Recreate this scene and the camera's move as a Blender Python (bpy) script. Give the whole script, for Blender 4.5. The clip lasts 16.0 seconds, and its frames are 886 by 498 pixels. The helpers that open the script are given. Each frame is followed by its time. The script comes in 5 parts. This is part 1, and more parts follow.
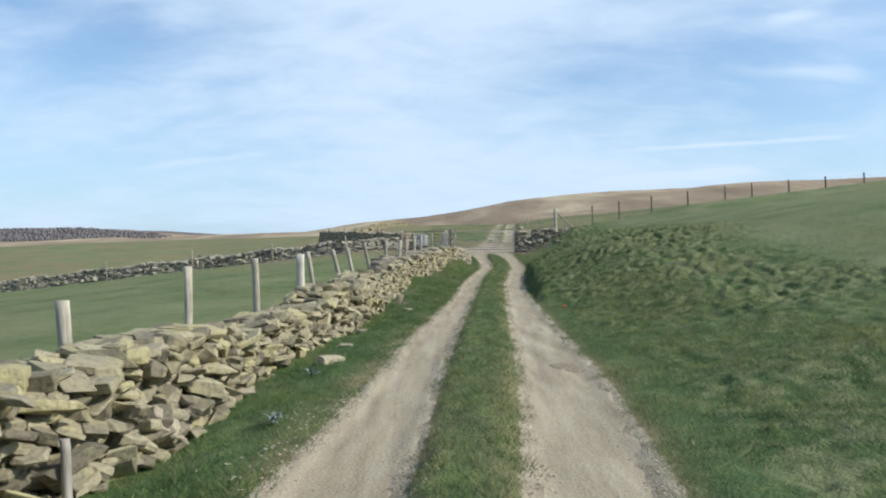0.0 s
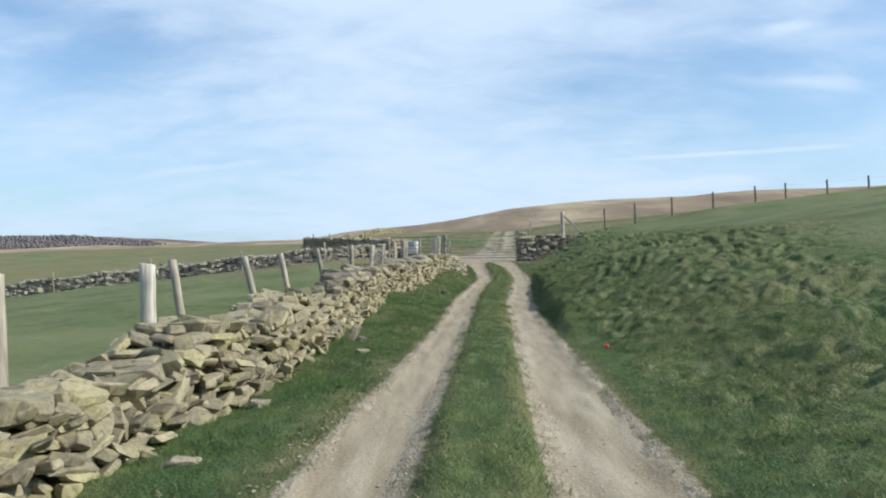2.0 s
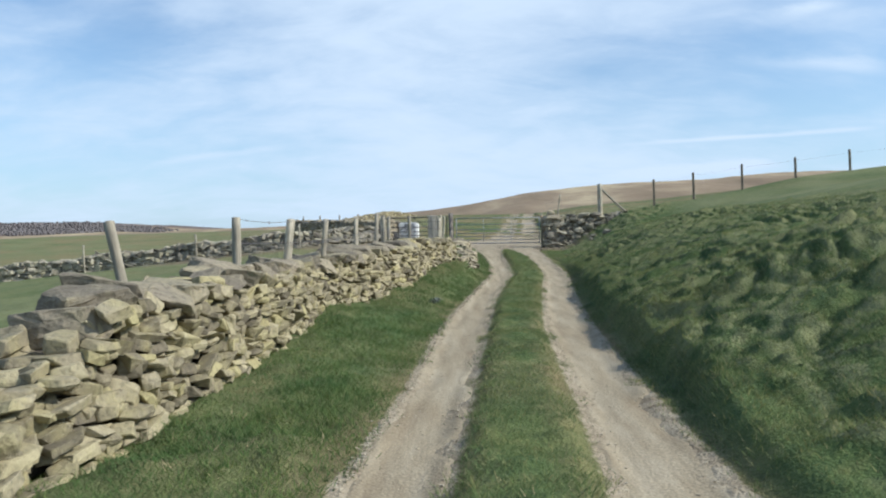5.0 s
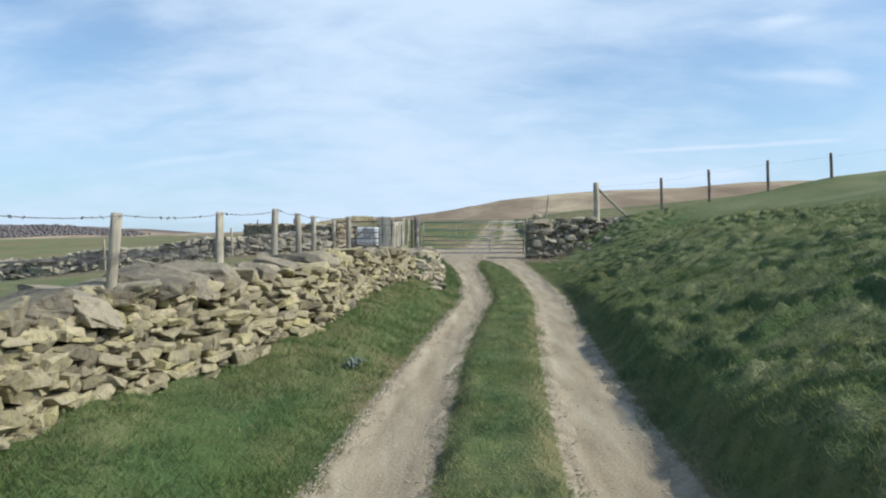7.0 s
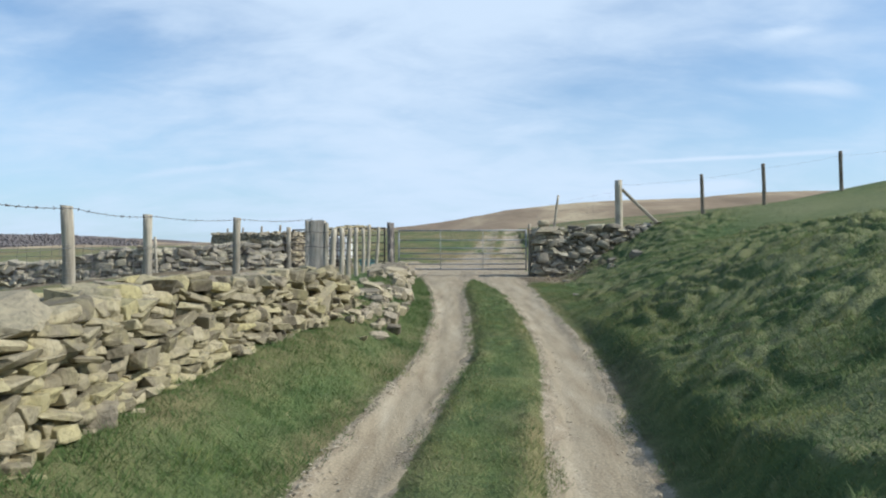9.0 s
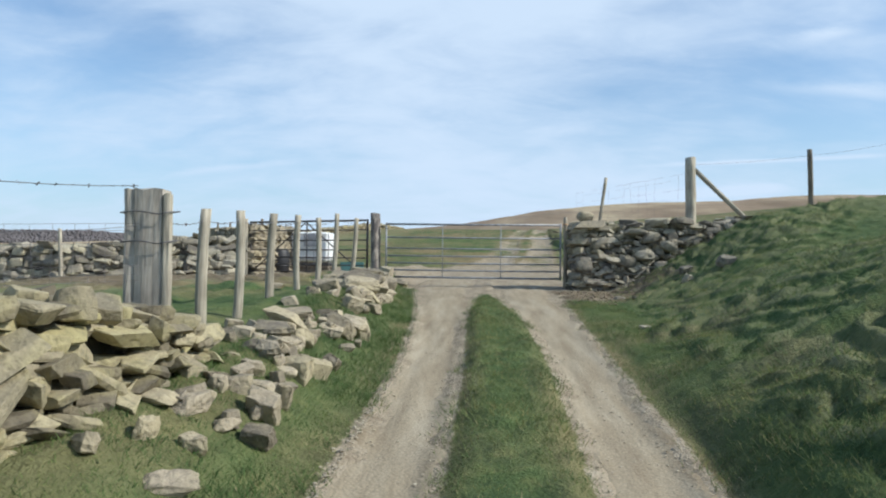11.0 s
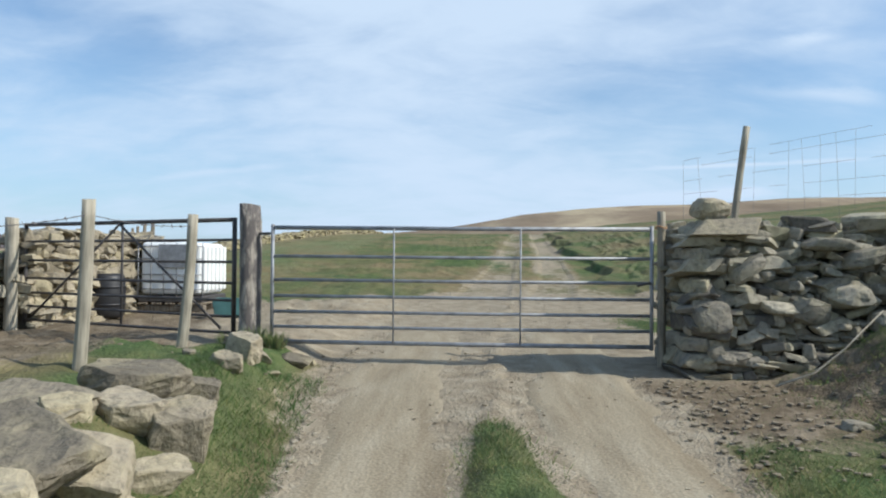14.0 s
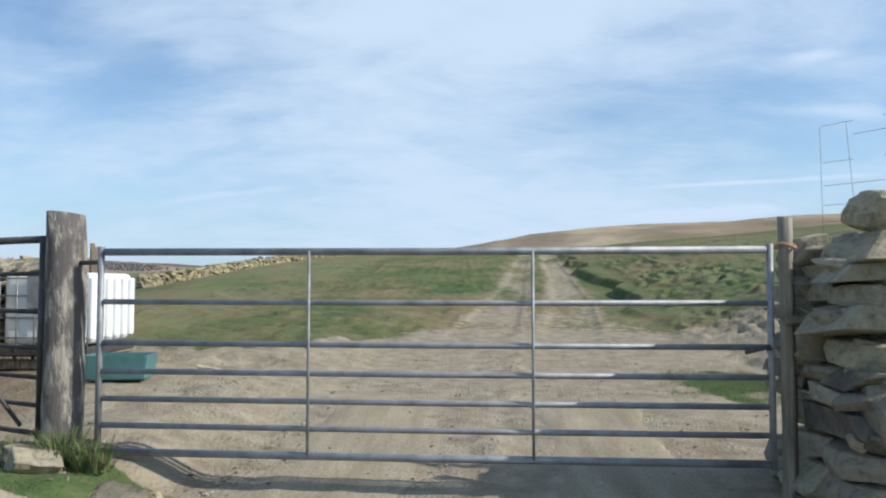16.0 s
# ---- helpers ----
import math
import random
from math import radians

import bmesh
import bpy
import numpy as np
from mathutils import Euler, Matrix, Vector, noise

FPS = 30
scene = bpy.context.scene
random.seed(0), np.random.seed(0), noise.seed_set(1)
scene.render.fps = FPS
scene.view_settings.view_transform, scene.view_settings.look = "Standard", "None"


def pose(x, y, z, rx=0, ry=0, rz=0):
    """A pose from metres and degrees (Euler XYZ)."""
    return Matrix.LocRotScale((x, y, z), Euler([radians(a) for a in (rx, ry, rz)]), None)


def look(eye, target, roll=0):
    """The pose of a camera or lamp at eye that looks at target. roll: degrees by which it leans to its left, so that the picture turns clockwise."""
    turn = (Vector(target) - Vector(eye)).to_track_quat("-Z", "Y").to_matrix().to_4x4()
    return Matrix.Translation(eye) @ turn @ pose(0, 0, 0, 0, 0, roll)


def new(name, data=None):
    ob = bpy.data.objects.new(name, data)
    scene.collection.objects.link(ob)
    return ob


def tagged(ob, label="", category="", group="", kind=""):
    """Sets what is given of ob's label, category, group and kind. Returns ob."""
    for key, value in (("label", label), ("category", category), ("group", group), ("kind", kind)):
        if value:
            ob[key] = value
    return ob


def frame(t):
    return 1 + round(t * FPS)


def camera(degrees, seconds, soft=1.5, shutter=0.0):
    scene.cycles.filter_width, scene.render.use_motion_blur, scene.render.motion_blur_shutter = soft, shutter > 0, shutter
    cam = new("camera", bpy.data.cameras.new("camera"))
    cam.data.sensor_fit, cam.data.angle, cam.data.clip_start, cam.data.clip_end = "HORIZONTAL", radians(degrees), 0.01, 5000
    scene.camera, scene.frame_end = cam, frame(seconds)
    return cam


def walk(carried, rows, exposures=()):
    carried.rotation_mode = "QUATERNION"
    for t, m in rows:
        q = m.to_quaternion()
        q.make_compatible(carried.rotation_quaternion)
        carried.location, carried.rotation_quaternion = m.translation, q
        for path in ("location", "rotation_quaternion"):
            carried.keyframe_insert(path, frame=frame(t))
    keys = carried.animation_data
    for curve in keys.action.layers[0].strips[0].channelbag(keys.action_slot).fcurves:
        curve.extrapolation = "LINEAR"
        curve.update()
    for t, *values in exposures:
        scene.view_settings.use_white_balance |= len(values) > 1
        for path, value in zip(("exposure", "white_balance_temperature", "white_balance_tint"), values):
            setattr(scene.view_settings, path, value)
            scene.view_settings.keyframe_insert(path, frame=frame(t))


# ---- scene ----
cam = camera(62.3, 16.0, soft=2.1)
PATH = [
    (0, (0.418, -1.779, 1.123), (0.41, 0.221, 1.121), -0.6),
    (0.5, (0.431, -0.361, 1.166), (0.423, 1.635, 1.044), 1.6),
    (1, (0.546, 0.984, 1.125), (0.522, 2.983, 1.059), -1.2),
    (1.5, (0.724, 2.342, 1.125), (0.71, 4.342, 1.076), -1.6),
    (2, (0.703, 3.59, 1.098), (0.701, 5.59, 1.119), -0.5),
    (2.5, (0.85, 4.925, 1.13), (0.829, 6.924, 1.106), -1.4),
    (3, (0.871, 6.294, 1.102), (0.843, 8.293, 1.098), 0.4),
    (3.5, (0.953, 7.715, 1.105), (0.915, 9.714, 1.054), -1.6),
    (4, (1.058, 9.17, 1.091), (1.007, 11.169, 1.08), -0.9),
    (4.2, (1.07, 9.751, 1.061), (1.017, 11.751, 1.043), -0.8),
    (6.5, (1.362, 16.156, 1.15), (1.362, 18.156, 1.135), -0.4),
    (7, (1.511, 17.592, 1.172), (1.527, 19.592, 1.171), -0.2),
    (7.5, (1.631, 19.037, 1.169), (1.659, 21.037, 1.159), 0.2),
    (8, (1.827, 20.445, 1.21), (1.856, 22.444, 1.186), -1.3),
    (8.5, (2.041, 21.833, 1.268), (2.067, 23.833, 1.293), -0.6),
    (11, (2.781, 28.828, 1.387), (2.706, 30.826, 1.416), 0.7),
    (11.5, (2.813, 30.314, 1.419), (2.735, 32.313, 1.449), 0.7),
    (12, (2.802, 31.751, 1.469), (2.731, 33.749, 1.508), 0.8),
    (12.5, (2.833, 33.137, 1.538), (2.766, 35.135, 1.603), 1.2),
    (13, (2.883, 34.497, 1.596), (2.81, 36.495, 1.656), 1.3),
    (13.5, (2.836, 35.855, 1.721), (2.782, 37.853, 1.758), 0.9),
    (14, (2.791, 37.03, 1.782), (2.756, 39.029, 1.822), 0.5),
    (14.5, (2.868, 38.04, 1.819), (2.817, 40.038, 1.885), 0.2),
    (15, (2.919, 38.916, 1.866), (2.866, 40.914, 1.952), 0.1),
    (15.5, (2.981, 39.626, 1.925), (2.934, 41.623, 2.018), -0.1),
    (16, (3.045, 40.066, 1.941), (2.985, 42.063, 2.036), -0.0),
]
walk(cam, [(t, look(eye, target, roll)) for t, eye, target, roll in PATH], exposures=[(0, -0.02, 6300, 9.0), (8, -0.06, 6300, 9.0), (16, -0.13, 6300, 9.0)])

# ---- light ----
SUN_AZ, SUN_EL = -11.0, 38.0        # degrees: from +x towards +y, and up
sun_dir = Vector((math.cos(radians(SUN_AZ)) * math.cos(radians(SUN_EL)), math.sin(radians(SUN_AZ)) * math.cos(radians(SUN_EL)), math.sin(radians(SUN_EL))))
sun = new("sun", bpy.data.lights.new("sun", "SUN"))
sun.data.energy, sun.data.angle, sun.data.color = 5.0, radians(0.6), (1.0, 0.945, 0.85)
sun.matrix_world = look(sun_dir * 60, (0, 0, 0))


def nodes_of(tree):
    def add(kind, **values):
        n = tree.nodes.new("ShaderNode" + kind)
        for key, value in values.items():
            if key in n.inputs:
                n.inputs[key].default_value = value
            else:
                setattr(n, key, value)
        return n

    def link(a, b):
        tree.links.new(a, b)
    return add, link


def ramp(node, *stops):
    e = node.color_ramp.elements
    while len(e) < len(stops):
        e.new(0.5)
    for el, (pos, col) in zip(e, stops):
        el.position, el.color = pos, (*col, 1) if len(col) == 3 else col


def make_world():
    world = bpy.data.worlds.new("world")
    scene.world = world
    world.use_nodes = True
    t = world.node_tree
    t.nodes.clear()
    add, link = nodes_of(t)
    out, bg = add("OutputWorld"), add("Background", Strength=1.0)
    sky = add("TexSky", sky_type="NISHITA", sun_disc=False, sun_elevation=radians(SUN_EL), sun_rotation=radians(90 - SUN_AZ), air_density=1.0, dust_density=1.2, ozone_density=1.5)
    dim = add("VectorMath", operation="SCALE", Scale=0.15)
    link(sky.outputs[0], dim.inputs[0])
    co = add("TexCoord")
    sep = add("SeparateXYZ")
    link(co.outputs["Generated"], sep.inputs[0])
    up = add("Math", operation="ADD")
    link(sep.outputs["Z"], up.inputs[0])
    up.inputs[1].default_value = 0.30
    px, py = add("Math", operation="DIVIDE"), add("Math", operation="DIVIDE")
    link(sep.outputs["X"], px.inputs[0]); link(up.outputs[0], px.inputs[1])
    link(sep.outputs["Y"], py.inputs[0]); link(up.outputs[0], py.inputs[1])
    plane = add("CombineXYZ")
    link(px.outputs[0], plane.inputs[0]); link(py.outputs[0], plane.inputs[1])
    turn = add("Mapping")
    turn.inputs["Rotation"].default_value = (0, 0, radians(-24))
    turn.inputs["Scale"].default_value = (0.62, 1.0, 1)
    turn.inputs["Location"].default_value = (0.3, 0.55, 0)
    link(plane.outputs[0], turn.inputs["Vector"])
    big = add("TexNoise", Scale=1.7, Detail=6.0, Roughness=0.55, Distortion=0.35)
    fine = add("TexNoise", Scale=6.5, Detail=6.0, Roughness=0.58, Distortion=0.4)
    link(turn.outputs[0], big.inputs["Vector"]); link(turn.outputs[0], fine.inputs["Vector"])
    mixn = add("Mix", data_type="FLOAT")
    mixn.inputs[0].default_value = 0.34
    link(big.outputs[0], mixn.inputs[2]); link(fine.outputs[0], mixn.inputs[3])
    # the cover is thickest ahead and thins out to both sides
    off = add("Math", operation="SUBTRACT"); link(sep.outputs["X"], off.inputs[0]); off.inputs[1].default_value = 0.02
    side = add("Math", operation="ABSOLUTE"); link(off.outputs[0], side.inputs[0])
    thin = add("MapRange", interpolation_type="SMOOTHSTEP")
    for i, v in ((1, 0.0), (2, 0.5), (3, 0.06), (4, -0.06)):
        thin.inputs[i].default_value = v
    link(side.outputs[0], thin.inputs[0])
    cover = add("Math", operation="ADD")
    link(mixn.outputs[0], cover.inputs[0]); link(thin.outputs[0], cover.inputs[1])
    # and overhead, where the sky is a clear deep blue
    high = add("MapRange", interpolation_type="SMOOTHSTEP")
    for i, v in ((1, 0.40), (2, 0.85), (3, 0.0), (4, -0.30)):
        high.inputs[i].default_value = v
    link(sep.outputs["Z"], high.inputs[0])
    veil = add("Math", operation="ADD")
    link(cover.outputs[0], veil.inputs[0]); link(high.outputs[0], veil.inputs[1])
    shape = add("MapRange", interpolation_type="SMOOTHSTEP")
    shape.inputs[1].default_value, shape.inputs[2].default_value, shape.inputs[3].default_value, shape.inputs[4].default_value = 0.27, 0.67, 0.12, 0.96
    link(veil.outputs[0], shape.inputs[0])
    # vapour trails and wisps: straight streaks high over the hill
    whole = shape.outputs[0]
    for start, stop, width, strength in TRAILS:
        p, q = Vector(start).normalized(), Vector(stop).normalized()
        across, axis = p.cross(q).normalized(), (q - p).normalized()
        line = add("VectorMath", operation="DOT_PRODUCT"); line.inputs[1].default_value = across
        run = add("VectorMath", operation="DOT_PRODUCT"); run.inputs[1].default_value = axis
        link(co.outputs["Generated"], line.inputs[0]); link(co.outputs["Generated"], run.inputs[0])
        wave = add("Math", operation="MULTIPLY_ADD"); link(fine.outputs[0], wave.inputs[0]); wave.inputs[1].default_value, wave.inputs[2].default_value = width * 1.6, -width * .8
        bent = add("Math", operation="ADD"); link(line.outputs["Value"], bent.inputs[0]); link(wave.outputs[0], bent.inputs[1])
        away = add("Math", operation="ABSOLUTE"); link(bent.outputs[0], away.inputs[0])
        streak = add("MapRange", interpolation_type="SMOOTHSTEP")
        for i, v in ((1, 0.0), (2, width), (3, strength), (4, 0.0)):
            streak.inputs[i].default_value = v
        link(away.outputs[0], streak.inputs[0])
        lo, hi = axis.dot(p), axis.dot(q)
        ends = []
        for v0, v1 in ((lo - .06, lo + .10), (hi + .03, hi - .02)):
            end = add("MapRange", interpolation_type="SMOOTHSTEP")
            for i, v in ((1, min(v0, v1)), (2, max(v0, v1)), (3, 0.0 if v0 < v1 else 1.0), (4, 1.0 if v0 < v1 else 0.0)):
                end.inputs[i].default_value = v
            link(run.outputs["Value"], end.inputs[0])
            ends.append(end)
        m1, m2 = add("Math", operation="MULTIPLY"), add("Math", operation="MULTIPLY")
        link(streak.outputs[0], m1.inputs[0]); link(ends[0].outputs[0], m1.inputs[1])
        link(m1.outputs[0], m2.inputs[0]); link(ends[1].outputs[0], m2.inputs[1])
        both = add("Math", operation="ADD", use_clamp=True)
        link(whole, both.inputs[0]); link(m2.outputs[0], both.inputs[1])
        whole = both.outputs[0]
    # haze whitens the last degrees over the horizon
    haze = add("MapRange", interpolation_type="SMOOTHSTEP")
    for i, v in ((1, 0.0), (2, 0.30), (3, 0.55), (4, 0.0)):
        haze.inputs[i].default_value = v
    link(sep.outputs["Z"], haze.inputs[0])
    mh = add("Mix", data_type="RGBA")
    blue = add("Mix", data_type="RGBA", blend_type="MULTIPLY"); blue.inputs[0].default_value = 1.0
    link(dim.outputs[0], blue.inputs[6]); blue.inputs[7].default_value = (0.80, 1.0, 1.12, 1)
    link(haze.outputs[0], mh.inputs[0]); link(blue.outputs[2], mh.inputs[6])
    mh.inputs[7].default_value = (0.56, 0.76, 0.97, 1)
    mc = add("Mix", data_type="RGBA")
    link(whole, mc.inputs[0]); link(mh.outputs[2], mc.inputs[6])
    mc.inputs[7].default_value = (0.705, 0.852, 1.035, 1)
    link(mc.outputs[2], bg.inputs["Color"])
    link(bg.outputs[0], out.inputs[0])


TRAILS = [((0.234, 0.964, 0.126), (0.473, 0.872, 0.127), 0.0045, 0.55), ((0.379, 0.9, 0.215), (0.482, 0.854, 0.195), 0.013, 0.5), ((0.382, 0.886, 0.264), (0.437, 0.857, 0.272), 0.014, 0.5), ((0.206, 0.975, 0.085), (0.387, 0.918, 0.093), 0.011, 0.4), ((-0.407, 0.908, 0.1), (-0.241, 0.962, 0.127), 0.008, 0.3)]
make_world()


# ---- materials ----
def material(name, build):
    m = bpy.data.materials.new(name)
    m.use_nodes = True
    t = m.node_tree
    t.nodes.clear()
    add, link = nodes_of(t)
    out, bsdf = add("OutputMaterial"), add("BsdfPrincipled")
    link(bsdf.outputs[0], out.inputs[0])
    build(add, link, bsdf)
    return m


def noise_at(add, link, scale, detail=4.0, rough=0.55, coords="Object", stretch=None, distort=0.0):
    co = add("TexCoord")
    n = add("TexNoise", Scale=scale, Detail=detail, Roughness=rough, Distortion=distort)
    source = co.outputs[coords]
    if stretch:
        mp = add("Mapping")
        mp.inputs["Scale"].default_value = stretch
        link(source, mp.inputs["Vector"])
        source = mp.outputs[0]
    link(source, n.inputs["Vector"])
    return n


def world_noise(add, link, scale, detail=4.0, rough=0.55, stretch=None, distort=0.0):
    n = add("TexNoise", Scale=scale, Detail=detail, Roughness=rough, Distortion=distort)
    source = add("NewGeometry").outputs["Position"]
    if stretch:
        mp = add("Mapping")
        mp.inputs["Scale"].default_value = stretch
        link(source, mp.inputs["Vector"])
        source = mp.outputs[0]
    link(source, n.inputs["Vector"])
    return n


def mix_col(add, link, fac, a, b):
    m = add("Mix", data_type="RGBA")
    for value, slot in ((fac, 0), (a, 6), (b, 7)):
        if isinstance(value, (tuple, list)):
            m.inputs[slot].default_value = (*value, 1)
        elif isinstance(value, (int, float)):
            m.inputs[slot].default_value = value
        else:
            link(value, m.inputs[slot])
    return m.outputs[2]


def bump(add, link, bsdf, height, strength, distance):
    b = add("Bump", Strength=strength, Distance=distance)
    link(height, b.inputs["Height"])
    link(b.outputs[0], bsdf.inputs["Normal"])


def mat_ground(add, link, bsdf):
    far, mid, near, tiny = (world_noise(add, link, s, d, 0.6) for s, d in ((0.045, 3.0), (0.7, 4.0), (5.0, 4.0), (38.0, 3.0)))
    r1 = add("ValToRGB"); ramp(r1, (0.34, (0.046, 0.080, 0.031)), (0.5, (0.080, 0.121, 0.045)), (0.66, (0.138, 0.158, 0.060)))
    link(mid.outputs[0], r1.inputs[0])
    r2 = add("ValToRGB"); ramp(r2, (0.36, (0.038, 0.068, 0.028)), (0.53, (0.092, 0.131, 0.049)), (0.68, (0.168, 0.172, 0.074)))
    link(near.outputs[0], r2.inputs[0])
    grass = mix_col(add, link, 0.5, r1.outputs[0], r2.outputs[0])
    rf = add("ValToRGB"); ramp(rf, (0.3, (0.82, 0.90, 0.9)), (0.7, (1.12, 1.08, 1.0)))
    link(far.outputs[0], rf.inputs[0])
    mul = add("Mix", data_type="RGBA", blend_type="MULTIPLY"); mul.inputs[0].default_value = 1.0
    link(grass, mul.inputs[6]); link(rf.outputs[0], mul.inputs[7])
    # tussock tops are tinted paler than the hollows, painting in their light and shade
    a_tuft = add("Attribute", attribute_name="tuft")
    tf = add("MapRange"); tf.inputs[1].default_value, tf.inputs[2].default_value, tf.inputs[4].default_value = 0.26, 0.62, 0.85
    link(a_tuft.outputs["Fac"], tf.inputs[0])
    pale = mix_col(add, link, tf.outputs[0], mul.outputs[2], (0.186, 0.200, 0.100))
    a_dry, a_bare, a_mud, a_moor, a_wood = (add("Attribute", attribute_name=n) for n in ("dry", "bare", "mud", "moor", "wood"))
    a_lush = add("Attribute", attribute_name="lush")
    pale = mix_col(add, link, a_lush.outputs["Fac"], pale, (0.056, 0.098, 0.034))
    r3 = add("ValToRGB"); ramp(r3, (0.3, (0.16, 0.125, 0.065)), (0.7, (0.25, 0.205, 0.110)))
    link(near.outputs[0], r3.inputs[0])
    c = mix_col(add, link, a_dry.outputs["Fac"], pale, r3.outputs[0])
    r4 = add("ValToRGB"); ramp(r4, (0.3, (0.228, 0.185, 0.128)), (0.52, (0.322, 0.272, 0.194)), (0.75, (0.405, 0.352, 0.262)))
    link(near.outputs[0], r4.inputs[0])
    bn = add("Math", operation="ADD"); link(tiny.outputs[0], bn.inputs[0]); link(near.outputs[0], bn.inputs[1])
    bs = add("Math", operation="MULTIPLY_ADD"); link(bn.outputs[0], bs.inputs[0]); bs.inputs[1].default_value = 0.8; bs.inputs[2].default_value = -0.8
    ba = add("Math", operation="ADD", use_clamp=True); link(a_bare.outputs["Fac"], ba.inputs[0]); link(bs.outputs[0], ba.inputs[1])
    sharp = add("MapRange", interpolation_type="SMOOTHSTEP"); sharp.inputs[1].default_value, sharp.inputs[2].default_value = 0.35, 0.65
    link(ba.outputs[0], sharp.inputs[0])
    c = mix_col(add, link, sharp.outputs[0], c, r4.outputs[0])
    rm = add("ValToRGB"); ramp(rm, (0.32, (0.105, 0.080, 0.052)), (0.5, (0.165, 0.128, 0.085)), (0.68, (0.26, 0.212, 0.150)))
    link(near.outputs[0], rm.inputs[0])
    ma = add("Math", operation="ADD", use_clamp=True); link(a_mud.outputs["Fac"], ma.inputs[0]); link(bs.outputs[0], ma.inputs[1])
    ms = add("MapRange", interpolation_type="SMOOTHSTEP"); ms.inputs[1].default_value, ms.inputs[2].default_value, ms.inputs[4].default_value = 0.30, 0.70, 0.9
    link(ma.outputs[0], ms.inputs[0])
    c = mix_col(add, link, ms.outputs[0], c, rm.outputs[0])
    moor_n = world_noise(add, link, 0.02, 6.0, 0.65, (1, 0.35, 1))
    r5 = add("ValToRGB"); ramp(r5, (0.34, (0.165, 0.122, 0.082)), (0.5, (0.262, 0.200, 0.134)), (0.64, (0.42, 0.345, 0.225)))
    link(moor_n.outputs[0], r5.inputs[0])
    c = mix_col(add, link, a_moor.outputs["Fac"], c, r5.outputs[0])
    wn = world_noise(add, link, 0.06, 5.0, 0.7)
    r6 = add("ValToRGB"); ramp(r6, (0.35, (0.10, 0.085, 0.080)), (0.65, (0.165, 0.135, 0.122)))
    link(wn.outputs[0], r6.inputs[0])
    c = mix_col(add, link, a_wood.outputs["Fac"], c, r6.outputs[0])
    link(c, bsdf.inputs["Base Color"])
    bsdf.inputs["Roughness"].default_value = 0.95
    bsdf.inputs["Specular IOR Level"].default_value = 0.15
    h = add("Math", operation="ADD"); link(near.outputs[0], h.inputs[0]); link(tiny.outputs[0], h.inputs[1])
    bump(add, link, bsdf, h.outputs[0], 0.7, 0.04)


def mat_gravel(add, link, bsdf):
    near, tiny = world_noise(add, link, 2.2, 6.0, 0.62, (2.6, 0.3, 1)), world_noise(add, link, 60.0, 3.0, 0.6)
    vor = add("TexVoronoi", Scale=46.0)
    link(add("NewGeometry").outputs["Position"], vor.inputs["Vector"])
    r = add("ValToRGB"); ramp(r, (0.3, (0.255, 0.208, 0.142)), (0.5, (0.34, 0.290, 0.206)), (0.7, (0.42, 0.368, 0.275)))
    link(near.outputs[0], r.inputs[0])
    r2 = add("ValToRGB"); ramp(r2, (0.3, (0.70, 0.69, 0.67)), (0.7, (1.1, 1.09, 1.06)))
    link(tiny.outputs[0], r2.inputs[0])
    mul = add("Mix", data_type="RGBA", blend_type="MULTIPLY"); mul.inputs[0].default_value = 1.0
    link(r.outputs[0], mul.inputs[6]); link(r2.outputs[0], mul.inputs[7])
    link(mul.outputs[2], bsdf.inputs["Base Color"])
    bsdf.inputs["Roughness"].default_value = 0.92
    bsdf.inputs["Specular IOR Level"].default_value = 0.2
    h = add("Math", operation="ADD"); link(vor.outputs["Distance"], h.inputs[0]); link(tiny.outputs[0], h.inputs[1])
    bump(add, link, bsdf, h.outputs[0], 0.35, 0.012)


def stone_material(lichen, dark, light):
    def build(add, link, bsdf):
        own = add("ObjectInfo")
        isl = add("NewGeometry")
        rnd = add("Math", operation="ADD"); link(own.outputs["Random"], rnd.inputs[0]); link(isl.outputs["Random Per Island"], rnd.inputs[1])
        fr = add("Math", operation="FRACT"); link(rnd.outputs[0], fr.inputs[0])
        r = add("ValToRGB"); ramp(r, (0.0, dark), (0.35, tuple((a + b) / 2 for a, b in zip(dark, light))), (0.8, light), (0.93, lichen), (1.0, tuple(c * 1.12 for c in light)))
        link(fr.outputs[0], r.inputs[0])
        spots, grain = world_noise(add, link, 4.5, 4.0, 0.6), world_noise(add, link, 22.0, 5.0, 0.65)
        rs = add("MapRange", interpolation_type="SMOOTHSTEP"); rs.inputs[1].default_value, rs.inputs[2].default_value, rs.inputs[4].default_value = 0.42, 0.70, 0.6
        link(spots.outputs[0], rs.inputs[0])
        c = mix_col(add, link, rs.outputs[0], r.outputs[0], lichen)
        rg = add("ValToRGB"); ramp(rg, (0.30, (0.52, 0.53, 0.55)), (0.46, (0.92, 0.92, 0.92)), (0.68, (1.12, 1.12, 1.10)))
        link(grain.outputs[0], rg.inputs[0])
        mul = add("Mix", data_type="RGBA", blend_type="MULTIPLY"); mul.inputs[0].default_value = 1.0
        link(c, mul.inputs[6]); link(rg.outputs[0], mul.inputs[7])
        link(mul.outputs[2], bsdf.inputs["Base Color"])
        bsdf.inputs["Roughness"].default_value = 0.93
        bsdf.inputs["Specular IOR Level"].default_value = 0.2
        h = add("Math", operation="ADD"); link(spots.outputs[0], h.inputs[0]); link(grain.outputs[0], h.inputs[1])
        bump(add, link, bsdf, h.outputs[0], 0.75, 0.025)
    return build


